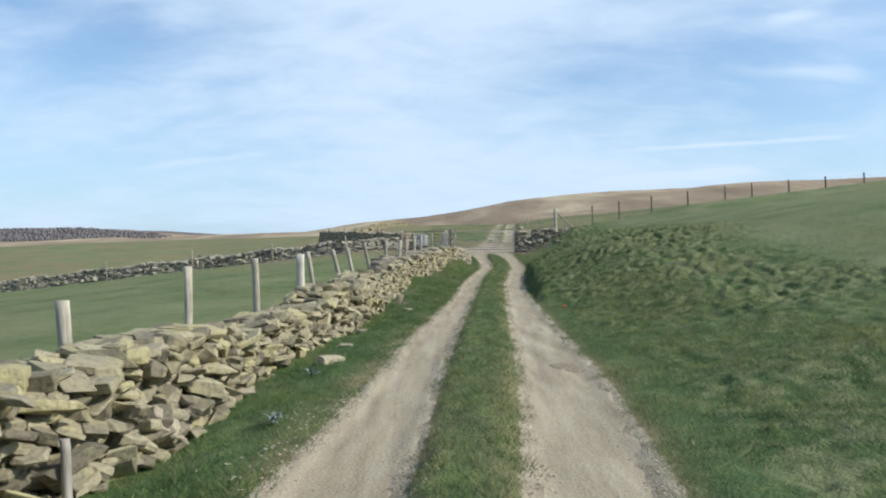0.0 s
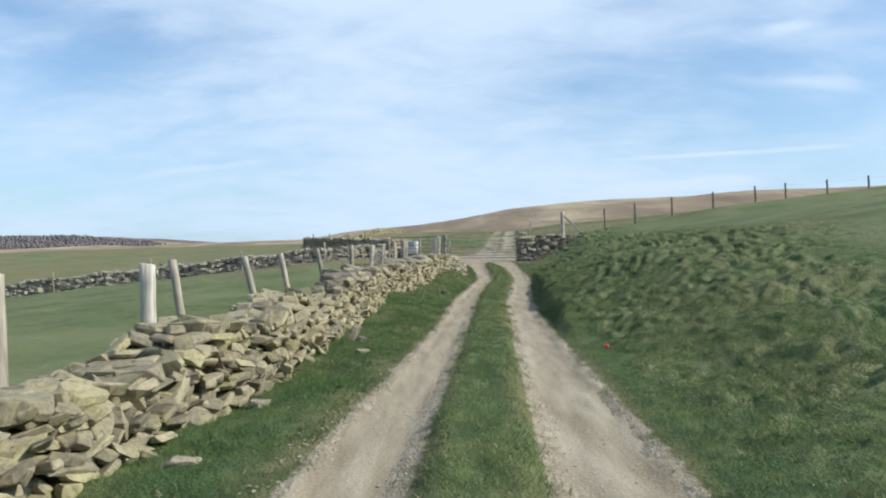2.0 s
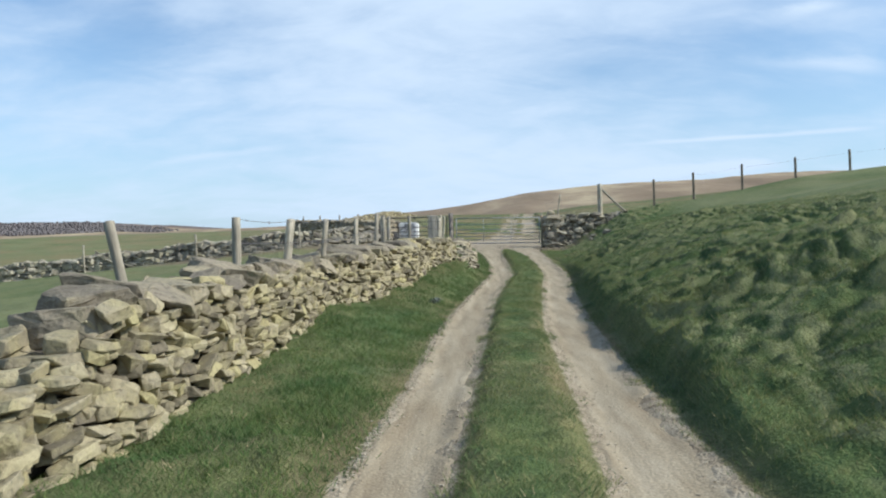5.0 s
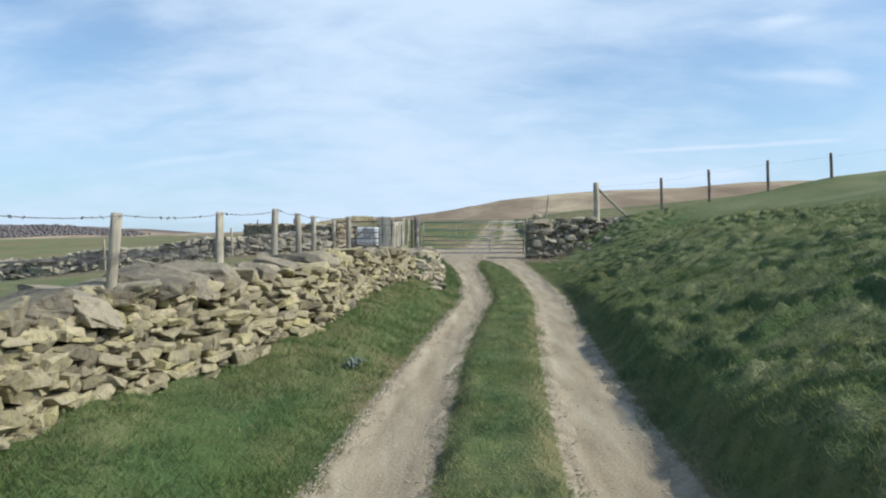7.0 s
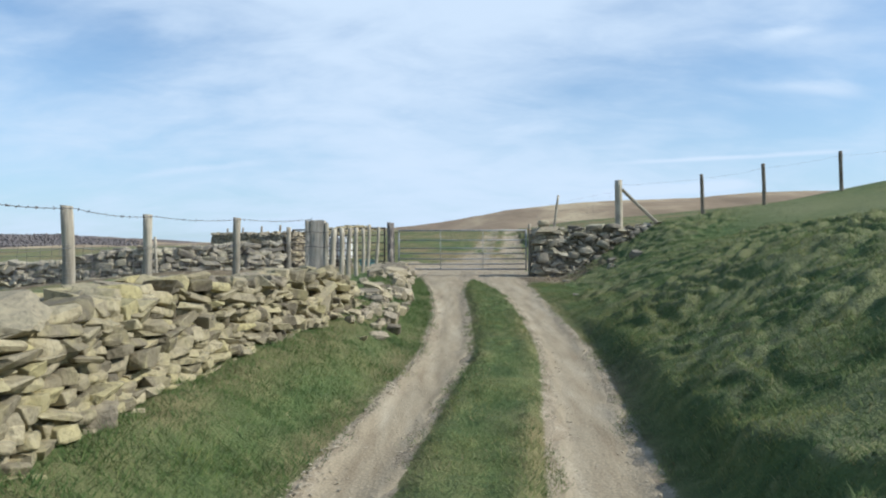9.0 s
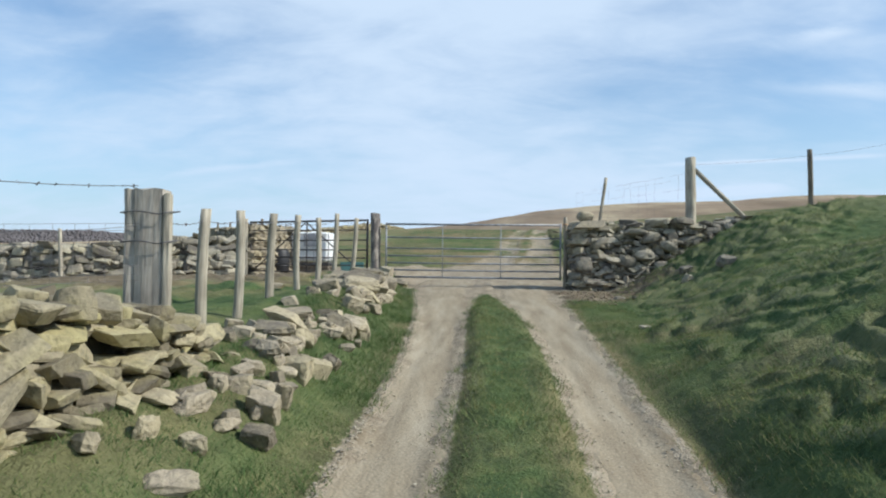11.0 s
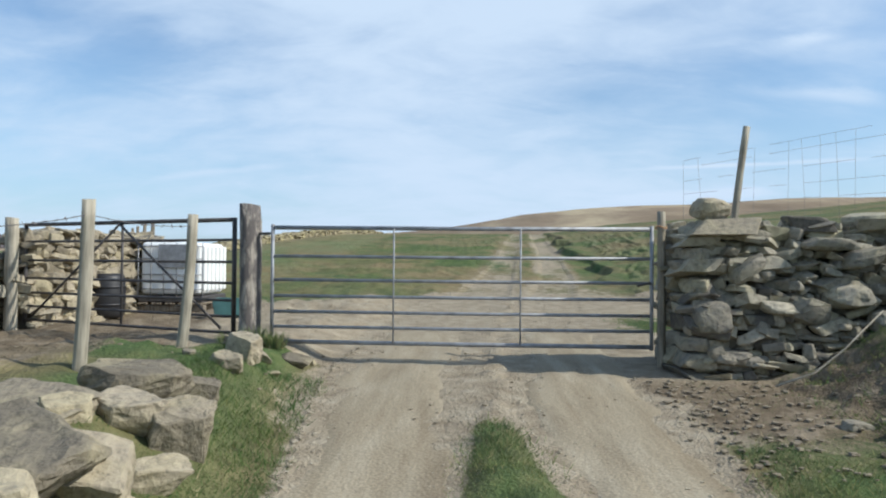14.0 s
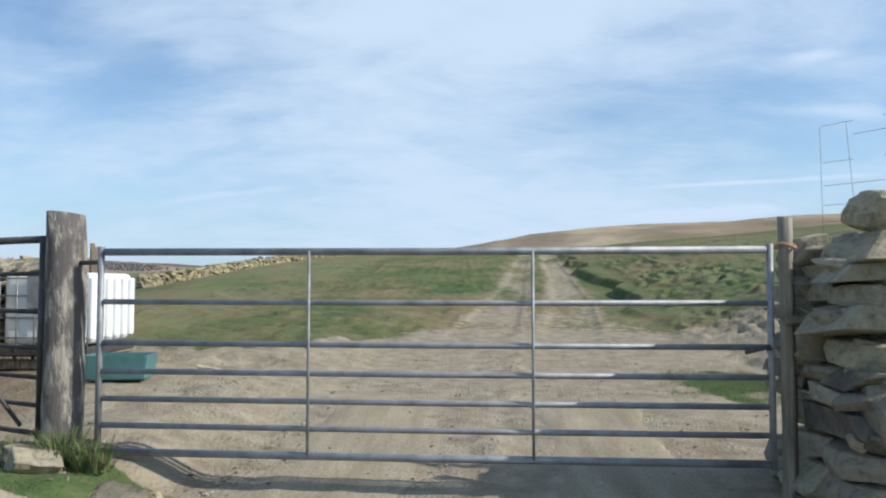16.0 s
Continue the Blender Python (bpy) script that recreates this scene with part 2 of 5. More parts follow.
def wood_material(a, b):
    def build(add, link, bsdf):
        n = noise_at(add, link, 9.0, 5.0, 0.6, "Object", (4, 4, 0.3))
        s = noise_at(add, link, 3.0, 3.0, 0.6, "Object")
        own = add("ObjectInfo")
        r = add("ValToRGB"); ramp(r, (0.3, a), (0.7, b))
        link(n.outputs[0], r.inputs[0])
        r2 = add("ValToRGB"); ramp(r2, (0.3, (0.72, 0.72, 0.7)), (0.7, (1.1, 1.1, 1.06)))
        link(s.outputs[0], r2.inputs[0])
        mul = add("Mix", data_type="RGBA", blend_type="MULTIPLY"); mul.inputs[0].default_value = 1.0
        link(r.outputs[0], mul.inputs[6]); link(r2.outputs[0], mul.inputs[7])
        tone = add("MapRange"); tone.inputs[3].default_value, tone.inputs[4].default_value = 0.8, 1.15
        link(own.outputs["Random"], tone.inputs[0])
        sc = add("VectorMath", operation="SCALE"); link(mul.outputs[2], sc.inputs[0]); link(tone.outputs[0], sc.inputs["Scale"])
        link(sc.outputs[0], bsdf.inputs["Base Color"])
        bsdf.inputs["Roughness"].default_value = 0.88
        bsdf.inputs["Specular IOR Level"].default_value = 0.2
        bump(add, link, bsdf, n.outputs[0], 0.7, 0.01)
    return build


def plain_material(col, rough, metal=0.0, vary=0.12, scale=9.0):
    def build(add, link, bsdf):
        n = noise_at(add, link, scale, 4.0, 0.6, "Object")
        r = add("ValToRGB"); ramp(r, (0.3, tuple(c * (1 - vary) for c in col)), (0.7, tuple(min(1, c * (1 + vary)) for c in col)))
        link(n.outputs[0], r.inputs[0])
        link(r.outputs[0], bsdf.inputs["Base Color"])
        bsdf.inputs["Roughness"].default_value, bsdf.inputs["Metallic"].default_value = rough, metal
        bump(add, link, bsdf, n.outputs[0], 0.15, 0.005)
    return build


def blade_material(k):
    return lambda add, link, bsdf: mat_blade(add, link, bsdf, k)


def mat_blade(add, link, bsdf, k=(1, 1, 1)):
    isl = add("NewGeometry")
    n = world_noise(add, link, 1.1, 3.0, 0.6)
    r = add("ValToRGB"); ramp(r, (0.0, (0.074, 0.125, 0.046)), (0.6, (0.154, 0.212, 0.078)), (0.88, (0.240, 0.258, 0.108)), (1.0, (0.32, 0.285, 0.15)))
    link(isl.outputs["Random Per Island"], r.inputs[0])
    r2 = add("ValToRGB"); ramp(r2, (0.35, tuple(a * b for a, b in zip((0.75, 0.87, 0.87), k))), (0.65, tuple(a * b for a, b in zip((1.18, 1.08, 1.0), k))))
    link(n.outputs[0], r2.inputs[0])
    mul = add("Mix", data_type="RGBA", blend_type="MULTIPLY"); mul.inputs[0].default_value = 1.0
    link(r.outputs[0], mul.inputs[6]); link(r2.outputs[0], mul.inputs[7])
    link(mul.outputs[2], bsdf.inputs["Base Color"])
    bsdf.inputs["Roughness"].default_value = 0.75
    bsdf.inputs["Specular IOR Level"].default_value = 0.2
    # a sward of curved leaves is lit mostly as the ground under it is
    half = add("VectorMath", operation="SCALE", Scale=0.55); link(isl.outputs["Normal"], half.inputs[0])
    lift = add("VectorMath", operation="ADD"); link(half.outputs[0], lift.inputs[0]); lift.inputs[1].default_value = (0, 0, 1)
    unit = add("VectorMath", operation="NORMALIZE"); link(lift.outputs[0], unit.inputs[0])
    link(unit.outputs[0], bsdf.inputs["Normal"])
    back, both = add("BsdfTranslucent"), add("MixShader")
    both.inputs[0].default_value = 0.30
    end = bsdf.outputs[0].links[0].to_socket
    link(mul.outputs[2], back.inputs[0])
    link(bsdf.outputs[0], both.inputs[1]); link(back.outputs[0], both.inputs[2]); link(both.outputs[0], end)


GROUND = material("grassland", mat_ground)
GRAVEL = material("pale_gravel", mat_gravel)
STONE = material("lichened_sandstone", stone_material((0.355, 0.316, 0.166), (0.138, 0.120, 0.088), (0.366, 0.322, 0.216)))
GREYSTONE = material("grey_gritstone", stone_material((0.345, 0.315, 0.215), (0.125, 0.114, 0.098), (0.410, 0.372, 0.292)))
# filler for the walls, coloured darker than their stones so the gaps look deep
CORE = material("dark_wall_filler", stone_material((0.16, 0.145, 0.10), (0.10, 0.09, 0.075), (0.17, 0.155, 0.13)))
WOOD = material("weathered_wood", wood_material((0.235, 0.210, 0.170), (0.500, 0.455, 0.372)))
PALEWOOD = material("grey_old_timber", wood_material((0.285, 0.255, 0.220), (0.53, 0.485, 0.425)))
PALEPOST = material("bleached_wood", wood_material((0.30, 0.28, 0.24), (0.66, 0.62, 0.54)))
OLDWOOD = material("dark_weathered_wood", wood_material((0.085, 0.070, 0.060), (0.360, 0.305, 0.235)))
def mat_bark(add, link, bsdf):
    grain = noise_at(add, link, 8.0, 5.0, 0.65, "Object", (5, 5, 0.4))
    flake = noise_at(add, link, 5.0, 5.0, 0.6, "Object", (2.2, 2.2, 0.8))
    r = add("ValToRGB"); ramp(r, (0.3, (0.26, 0.225, 0.185)), (0.7, (0.44, 0.40, 0.345)))
    link(grain.outputs[0], r.inputs[0])
    f = add("MapRange", interpolation_type="SMOOTHSTEP"); f.inputs[1].default_value, f.inputs[2].default_value, f.inputs[4].default_value = 0.40, 0.56, 0.88
    link(flake.outputs[0], f.inputs[0])
    c = mix_col(add, link, f.outputs[0], r.outputs[0], (0.095, 0.085, 0.085))
    link(c, bsdf.inputs["Base Color"])
    bsdf.inputs["Roughness"].default_value = 0.9
    bsdf.inputs["Specular IOR Level"].default_value = 0.2
    h = add("Math", operation="ADD"); link(grain.outputs[0], h.inputs[0]); link(f.outputs[0], h.inputs[1])
    bump(add, link, bsdf, h.outputs[0], 0.8, 0.012)


BARK = material("flaking_bark", mat_bark)
STEEL = material("galvanised_steel", plain_material((0.30, 0.31, 0.325), 0.62, 0.5, 0.3))
DARKSTEEL = material("rusted_dark_steel", plain_material((0.085, 0.078, 0.075), 0.6, 0.4, 0.3))
WIRE = material("old_wire", plain_material((0.16, 0.15, 0.15), 0.6, 0.5, 0.2))
TANKWHITE = material("white_plastic", plain_material((0.80, 0.81, 0.80), 0.45, 0.0, 0.05, 3.0))
TEAL = material("teal_plastic", plain_material((0.085, 0.205, 0.200), 0.6, 0.0, 0.2, 5.0))
DRUM = material("black_plastic", plain_material((0.02, 0.02, 0.022), 0.5, 0.0, 0.2, 6.0))
WETMUD = material("wet_mud", stone_material((0.240, 0.196, 0.135), (0.200, 0.163, 0.112), (0.250, 0.205, 0.142)))
TWIGS = material("bare_twigs", plain_material((0.120, 0.108, 0.108), 0.95, 0.0, 0.35, 0.08))
TWINE = material("orange_twine", plain_material((0.45, 0.25, 0.13), 0.8, 0.0, 0.2))
CAPSTONE = material("grey_cope_stone", stone_material((0.300, 0.268, 0.180), (0.125, 0.110, 0.088), (0.298, 0.258, 0.192)))
ROCK = material("weathered_rock", stone_material((0.385, 0.335, 0.218), (0.172, 0.150, 0.114), (0.405, 0.350, 0.258)))
PEBBLE = material("pale_chippings", stone_material((0.42, 0.37, 0.27), (0.36, 0.31, 0.23), (0.46, 0.41, 0.32)))
CLOD = material("dry_earth", stone_material((0.29, 0.242, 0.172), (0.19, 0.152, 0.106), (0.31, 0.262, 0.192)))
RED = material("red_plastic", plain_material((0.75, 0.05, 0.02), 0.4, 0.0, 0.08))
BLADE = material("grass_blade", mat_blade)
LUSH = material("lush_grass_blade", blade_material((0.72, 0.86, 0.74)))
THISTLE = material("grey_green_leaf", plain_material((0.155, 0.185, 0.155), 0.8, 0.0, 0.25, 12.0))
STRAW = material("dry_grass_blade", plain_material((0.36, 0.30, 0.17), 0.85, 0.0, 0.2, 20.0))


# ---- terrain ----
def hash2(ix, iy, seed):
    h = (ix.astype(np.int64) * 374761393 + iy.astype(np.int64) * 668265263 + seed * 1442695041) & 0x7FFFFFFF
    h = ((h ^ (h >> 13)) * 1274126177) & 0x7FFFFFFF
    return ((h ^ (h >> 16)) & 0xFFFF) / 65535.0


def vnoise(x, y, seed=0):
    x, y = np.asarray(x, float), np.asarray(y, float)
    ix, iy = np.floor(x), np.floor(y)
    fx, fy = x - ix, y - iy
    fx, fy = fx * fx * (3 - 2 * fx), fy * fy * (3 - 2 * fy)
    a, b = hash2(ix, iy, seed), hash2(ix + 1, iy, seed)
    c, d = hash2(ix, iy + 1, seed), hash2(ix + 1, iy + 1, seed)
    return (a * (1 - fx) + b * fx) * (1 - fy) + (c * (1 - fx) + d * fx) * fy


def mounds(x, y, seed):
    """Rounded tufts, one to each unit cell, of uneven size and height."""
    ix, iy = np.floor(x), np.floor(y)
    best = np.zeros(np.shape(x))
    for ox in (-1, 0, 1):
        for oy in (-1, 0, 1):
            cx, cy = ix + ox, iy + oy
            px, py = cx + .15 + .7 * hash2(cx, cy, seed), cy + .15 + .7 * hash2(cx, cy, seed + 50)
            r = .26 + .42 * hash2(cx, cy, seed + 90)
            d2 = ((x - px) ** 2 + (y - py) ** 2) / (r * r)
            best = np.maximum(best, np.clip(1 - d2, 0, 1) ** .7 * (.3 + .7 * hash2(cx, cy, seed + 130)) * (hash2(cx, cy, seed + 170) > .22))
    return best


def billow(x, y):
    """Small shaggy grass clumps, 0 to 1."""
    wx, wy = x + (vnoise(x * 1.3, y * 1.3, 14) - .5) * .7, y + (vnoise(x * 1.3, y * 1.3, 15) - .5) * .7
    a = np.maximum(mounds(wx * 2.2 + 3, wy * 2.6, 51), .8 * mounds(wx * 3.1 + 8, wy * 3.7, 54))
    b = mounds(wx * 4.6, wy * 5.2 + 5, 52)
    c = vnoise(wx * 9, wy * 9, 53)
    return np.clip(a * .50 + b * .50 + (c - .5) * .3, 0, 1)


def terrace(x, y, dx):
    """The broken little steps that sheep and creep leave on a bank: 0 to 1 across each, steep first, then level."""
    p = dx * 1.9 + 2.9 * vnoise(x * .5, y * .75, 55) + 1.7 * vnoise(x * 1.3, y * 1.9, 56) + .8 * vnoise(x * 3.1, y * 3.9, 59)
    return p - np.floor(p)


def smooth(a, b, v):
    t = np.clip((np.asarray(v, float) - a) / (b - a), 0, 1)
    return t * t * (3 - 2 * t)


def along(y, ys, vs):
    """A smooth run of values along y: linear steps, rounded."""
    y = np.asarray(y, float)
    return (np.interp(y - 0.8, ys, vs) + np.interp(y, ys, vs) * 2 + np.interp(y + 0.8, ys, vs)) / 4


TY = (-60, -6, 2, 5, 9, 13, 18, 22.3, 27, 32, 36, 39.4, 41.9, 43.2, 47, 52, 56.4, 64, 72, 91, 120)
L0 = (-5.0, -1.3, -.64, -.36, -.10, .28, .68, .84, 1.36, 2.0, 2.1, 2.0, 1.8, 1.6, 1.9, 2.75, 3.4, 4.35, 5.1, 6.9, 9.9)
L1 = (-4.3, -.55, .14, .31, .55, .85, 1.2, 1.49, 1.88, 2.6, 2.70, 2.70, 2.90, 2.9, 3.1, 3.96, 4.38, 5.08, 5.8, 7.55, 10.4)
R0 = (-3.6, .15, .84, 1.12, 1.4, 1.65, 2.05, 2.32, 2.83, 3.45, 3.6, 3.54, 3.18, 3.3, 3.6, 4.2, 4.95, 5.75, 6.4, 8.2, 11.2)
R1 = (-2.8, .95, 1.64, 1.95, 2.15, 2.33, 2.62, 2.97, 3.45, 4.05, 4.2, 4.30, 4.38, 4.4, 4.7, 5.27, 5.9, 6.55, 7.2, 9.1, 12.2)
ZY = (-60, -6, 2, 8, 13.5, 18, 22, 26, 30, 33, 36.5, 40, 44, 50, 60, 80, 110, 150, 200)
ZT = (-1.2, -.25, -.22, -.18, -.15, -.15, -.13, -.04, .10, .22, .40, .62, .83, 1.0, 1.35, 2.25, 3.5, 3.6, 2.0)
RISE_Y, RISE = (48, 54, 60, 68, 76, 86, 98, 112, 130, 160, 200), (0, .18, .42, .75, 1.0, 1.15, 1.2, 1.15, 1.0, .6, 0)


def rut(edge, y):
    return along(y, TY, edge)


def wall_face(y):
    """The foot of the long wall's face towards the track."""
    return along(y, (-8, 0, 3.4, 5.2, 6.6, 9, 11, 13, 15, 17, 19, 21, 22.3, 23.2, 24.2, 25.2, 26.4, 27.2, 28.2, 29.2, 30.5, 32, 33.5, 36, 44), (-2.3, -1.75, -1.58, -1.56, -1.60, -1.42, -1.1, -.95, -.87, -.75, -.65, -.70, -.78, -.62, -.2, .02, .42, .40, .30, .44, .74, .98, 1.06, .95, .95))


def tussock_zone(x, y):
    """Where the coarse, lumpy grass grows: the bank, thinning out uphill, and the slope beyond the gate."""
    dx = x - rut(R1, y)
    j = (vnoise(x * .45 + 7, y * .45, 16) - .5) * 2.6
    reach = np.interp(y, (-60, 6, 10, 16, 20, 32, 40, 46, 52), (5.0, 5.6, 5.6, 5.8, 5.8, 5.6, 5.0, 8, 9))
    patch = .65 + .35 * smooth(.22, .5, vnoise(x * .4 + 4, y * .4, 18))
    grow = np.interp(y, (-60, 3, 8, 14, 37, 40), (.6, .75, .85, 1, 1, .95))
    foot = np.interp(y, (-60, 8, 12, 14.5, 18, 30, 36, 42, 46), (.2, .25, .3, .3, .16, .16, .3, .8, 1.0))
    return smooth(foot, foot + .45, dx + j * .1) * np.clip(1 - smooth(reach - 1, reach + 1.2, dx + j) * .9, 0, 1) * patch * grow * (1 - smooth(60, 110, y))


def height(x, y, rough=True):
    x, y = np.broadcast_arrays(np.asarray(x, float), np.asarray(y, float))
    zt = along(y, ZY, ZT) + along(y, RISE_Y, RISE) * smooth(-14, -6, x)
    e0, e1, e2, e3 = (rut(e, y) for e in (L0, L1, R0, R1))
    # bank and hillside on the right of the track
    dx = np.maximum(x - e3, 0)
    yy = (-60, 8, 12, 15, 20, 32, 36, 40, 43, 50, 60, 90)
    s = np.interp(y, yy, (.3, .4, .6, .5, .05, .05, .4, 1.0, 1.3, 1.5, 1.2, 1.0))
    w = np.interp(y, yy, (2.6, 2.6, 2.7, 2.8, 2.8, 2.8, 2.8, 2.6, 2.6, 3.0, 4.0, 5.0))
    b = np.interp(y, yy, (.35, .35, .55, .92, 1.29, 1.29, 1.18, 1.02, 1.45, 1.0, .9, .8))
    k = np.interp(y, yy, (.15, .16, .17, .18, .19, .20, .20, .20, .20, .12, .10, .08))
    cut = np.interp(y, (-60, 2, 8, 14, 17, 25, 32, 36, 40, 43, 52, 57, 75, 95), (0, .03, .03, .04, .24, .24, .14, .08, .03, 0, 0, .22, .26, .1))
    cs = np.interp(y, (-60, 14, 17, 28, 46, 52, 57, 70), (.06, .06, .16, .16, .06, 1.0, .5, .3))
    even = np.interp(y, (11, 17), (.15, .75))
    right = cut * smooth(cs, cs + .26, dx + (vnoise(x * .8, y * .55, 58) - .5) * np.interp(y, (0, 46, 56), (.16, .16, .9))) + (b - cut) * ((1 - even) * smooth(s, s + w, dx) + even * np.clip((dx - s) / w, 0, 1)) + k * np.clip(dx - s - w, 0, 7) + .115 * np.clip(dx - s - w - 7, 0, 22) + .03 * np.clip(dx - s - w - 29, 0, 60)
    # verge and field on the left
    wf = wall_face(y)
    lift = np.interp(y, (-60, 6, 10, 15, 18, 20, 22, 24, 27, 30, 34, 37, 40, 42.6, 44.2, 50, 70), (-.12, -.12, -.1, .02, .10, .19, .25, .24, .36, .36, .40, .42, .39, .34, .14, .1, .0))
    left = lift * smooth(0.1, 1.0, np.maximum(e0 - x, 0) / np.maximum(e0 - wf, .3))
    out = np.maximum(wf - 1.0 - x, 0)
    down = np.where(y < 44, .03, .02) * np.minimum(out, 5) + .105 * np.clip(out - 5, 0, 24) + .02 * np.clip(out - 29, 0, 150)
    near_field = -down * smooth(-20, 30, y) - .02 * out.clip(0, 60) * (1 - smooth(-20, 30, y))
    z = zt + right + left + near_field * (1 - smooth(46, 150, y))
    z = z - .028 * np.clip(-x - 38, 0, 60) * smooth(60, 150, y)
    # the ruts lie a little low between the grass strips
    for a, c in ((e0, e1), (e2, e3)):
        z = z - .045 * smooth(0, .16, x - a) * smooth(0, .16, c - x) * (1 - .85 * smooth(39, 42, y) * (1 - smooth(50, 54, y)))
    mid = smooth(.02, .18, x - e1) * smooth(.02, .18, e2 - x)
    z = z + .07 * mid * (1 - smooth(40, 43, y))
    # far ridges: brown moor ahead, dark wood away on the left
    ridge = np.interp(x / np.maximum(y, 1) * 500, (-900, -300, -170, -90, -55, 0, 44, 75, 115, 240, 420, 800), (9, 9, 11.0, 13.0, 18.5, 23.2, 32.0, 35.5, 38.4, 44.5, 49, 52))
    moor = ridge * smooth(175, 520, y)
    wood = 14.0 * np.exp(-((x + 350) / 95) ** 2) * smooth(420, 700, y) + 8 * smooth(-360, -480, x) * smooth(420, 700, y)
    z = z * (1 - smooth(200, 480, y)) + moor + wood
    if rough:
        step = terrace(x, y, dx)
        z = z + tussock_zone(x, y) * ((smooth(0, .38, step) - step) * np.interp(y, (0, 9, 14.5, 17, 19, 34, 40, 60), (.06, .04, .04, .07, .14, .15, .10, .12)) * (.4 + 1.1 * vnoise(x * .7, y * .9, 50)) + (billow(x, y) - .3) * np.interp(y, (8, 11, 16.5, 19, 22), (.075, .045, .045, .07, .105)) * (1 - .85 * smooth(32, 34, y) * (1 - smooth(.8, 2.2, dx))) + (vnoise(x * 5.5 + 2 * vnoise(x * 2, y * 2, 61), y * 6.5, 58) - .5) * np.interp(y, (6, 9, 17, 21), (.05, .15, .14, .04)) + (vnoise(x * 16, y * 16, 57) - .5) * .055 * (y < 62) + (vnoise(x * .6, y * 1.2, 17) - .5) * .18)
        verge = smooth(.05, .5, e0 - x) * smooth(0, 1.5, x + 60)
        z = z + verge * ((vnoise(x * 1.6, y * 1.6, 4) - .5) * .10 + (vnoise(x * 5, y * 5, 5) - .5) * .03 + .05 * mounds(x * 3.2, y * 3.2, 66)) * (1 - smooth(60, 120, y))
        z = z + mid * ((vnoise(x * 3, y * 2, 6) - .5) * .05 + .05 * mounds(x * 3.6, y * 3.2, 67))
        z = z + (vnoise(x * .05, y * .05, 8) - .5) * 1.6 * smooth(70, 160, y) + (vnoise(x * .02, y * .012, 9) - .5) * 3 * smooth(200, 420, y)
    return z


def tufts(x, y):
    """How rank the sward is; its tussock tops and treads are lightened as if sunlit."""
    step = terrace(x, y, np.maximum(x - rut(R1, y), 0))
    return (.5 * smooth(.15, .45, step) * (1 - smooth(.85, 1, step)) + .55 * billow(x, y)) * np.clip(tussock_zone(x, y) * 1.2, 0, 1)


def ground_z(x, y):
    return float(height(x, y))


def steps(*runs):
    out = []
    for a, b, d in runs:
        out.extend(np.arange(a, b - d * .3, d))
    out.append(runs[-1][1])
    return np.array(out)


def net(name, verts, faces, mat, smooth_shade=True, **attrs):
    me = bpy.data.meshes.new(name)
    faces = np.asarray(faces)
    me.vertices.add(len(verts)); me.vertices.foreach_set("co", np.asarray(verts, np.float32).ravel())
    n, k = faces.shape
    me.loops.add(n * k); me.loops.foreach_set("vertex_index", faces.astype(np.int32).ravel())
    me.polygons.add(n)
    me.polygons.foreach_set("loop_start", np.arange(0, n * k, k, dtype=np.int32))
    me.polygons.foreach_set("use_smooth", np.full(n, smooth_shade))
    for key, values in attrs.items():
        me.attributes.new(key, "FLOAT", "POINT").data.foreach_set("value", np.asarray(values, np.float32).ravel())
    me.materials.append(mat)
    me.update(); me.validate()
    return me


def grid_faces(nx, ny):
    i = np.arange(nx * ny).reshape(ny, nx)
    return np.stack([i[:-1, :-1], i[:-1, 1:], i[1:, 1:], i[1:, :-1]], -1).reshape(-1, 4)


def strip_end(x, y):
    """1 on the last tongue of the grass strip and on the green patch left in the yard."""
    j = (vnoise(x * 4, y * 3, 80) - .5)
    tongue = np.exp(-((x - 3.0 + j * .2) / np.interp(y, (40, 41.9, 42.4), (.36, .22, .12))) ** 4) * (1 - smooth(41.7, 42.2, y + j))
    patch = np.exp(-((x - 5.75 + j * .5) / .62) ** 4 - ((y - 47.5 + j) / .8) ** 4)
    return np.maximum(tongue, .85 * patch)


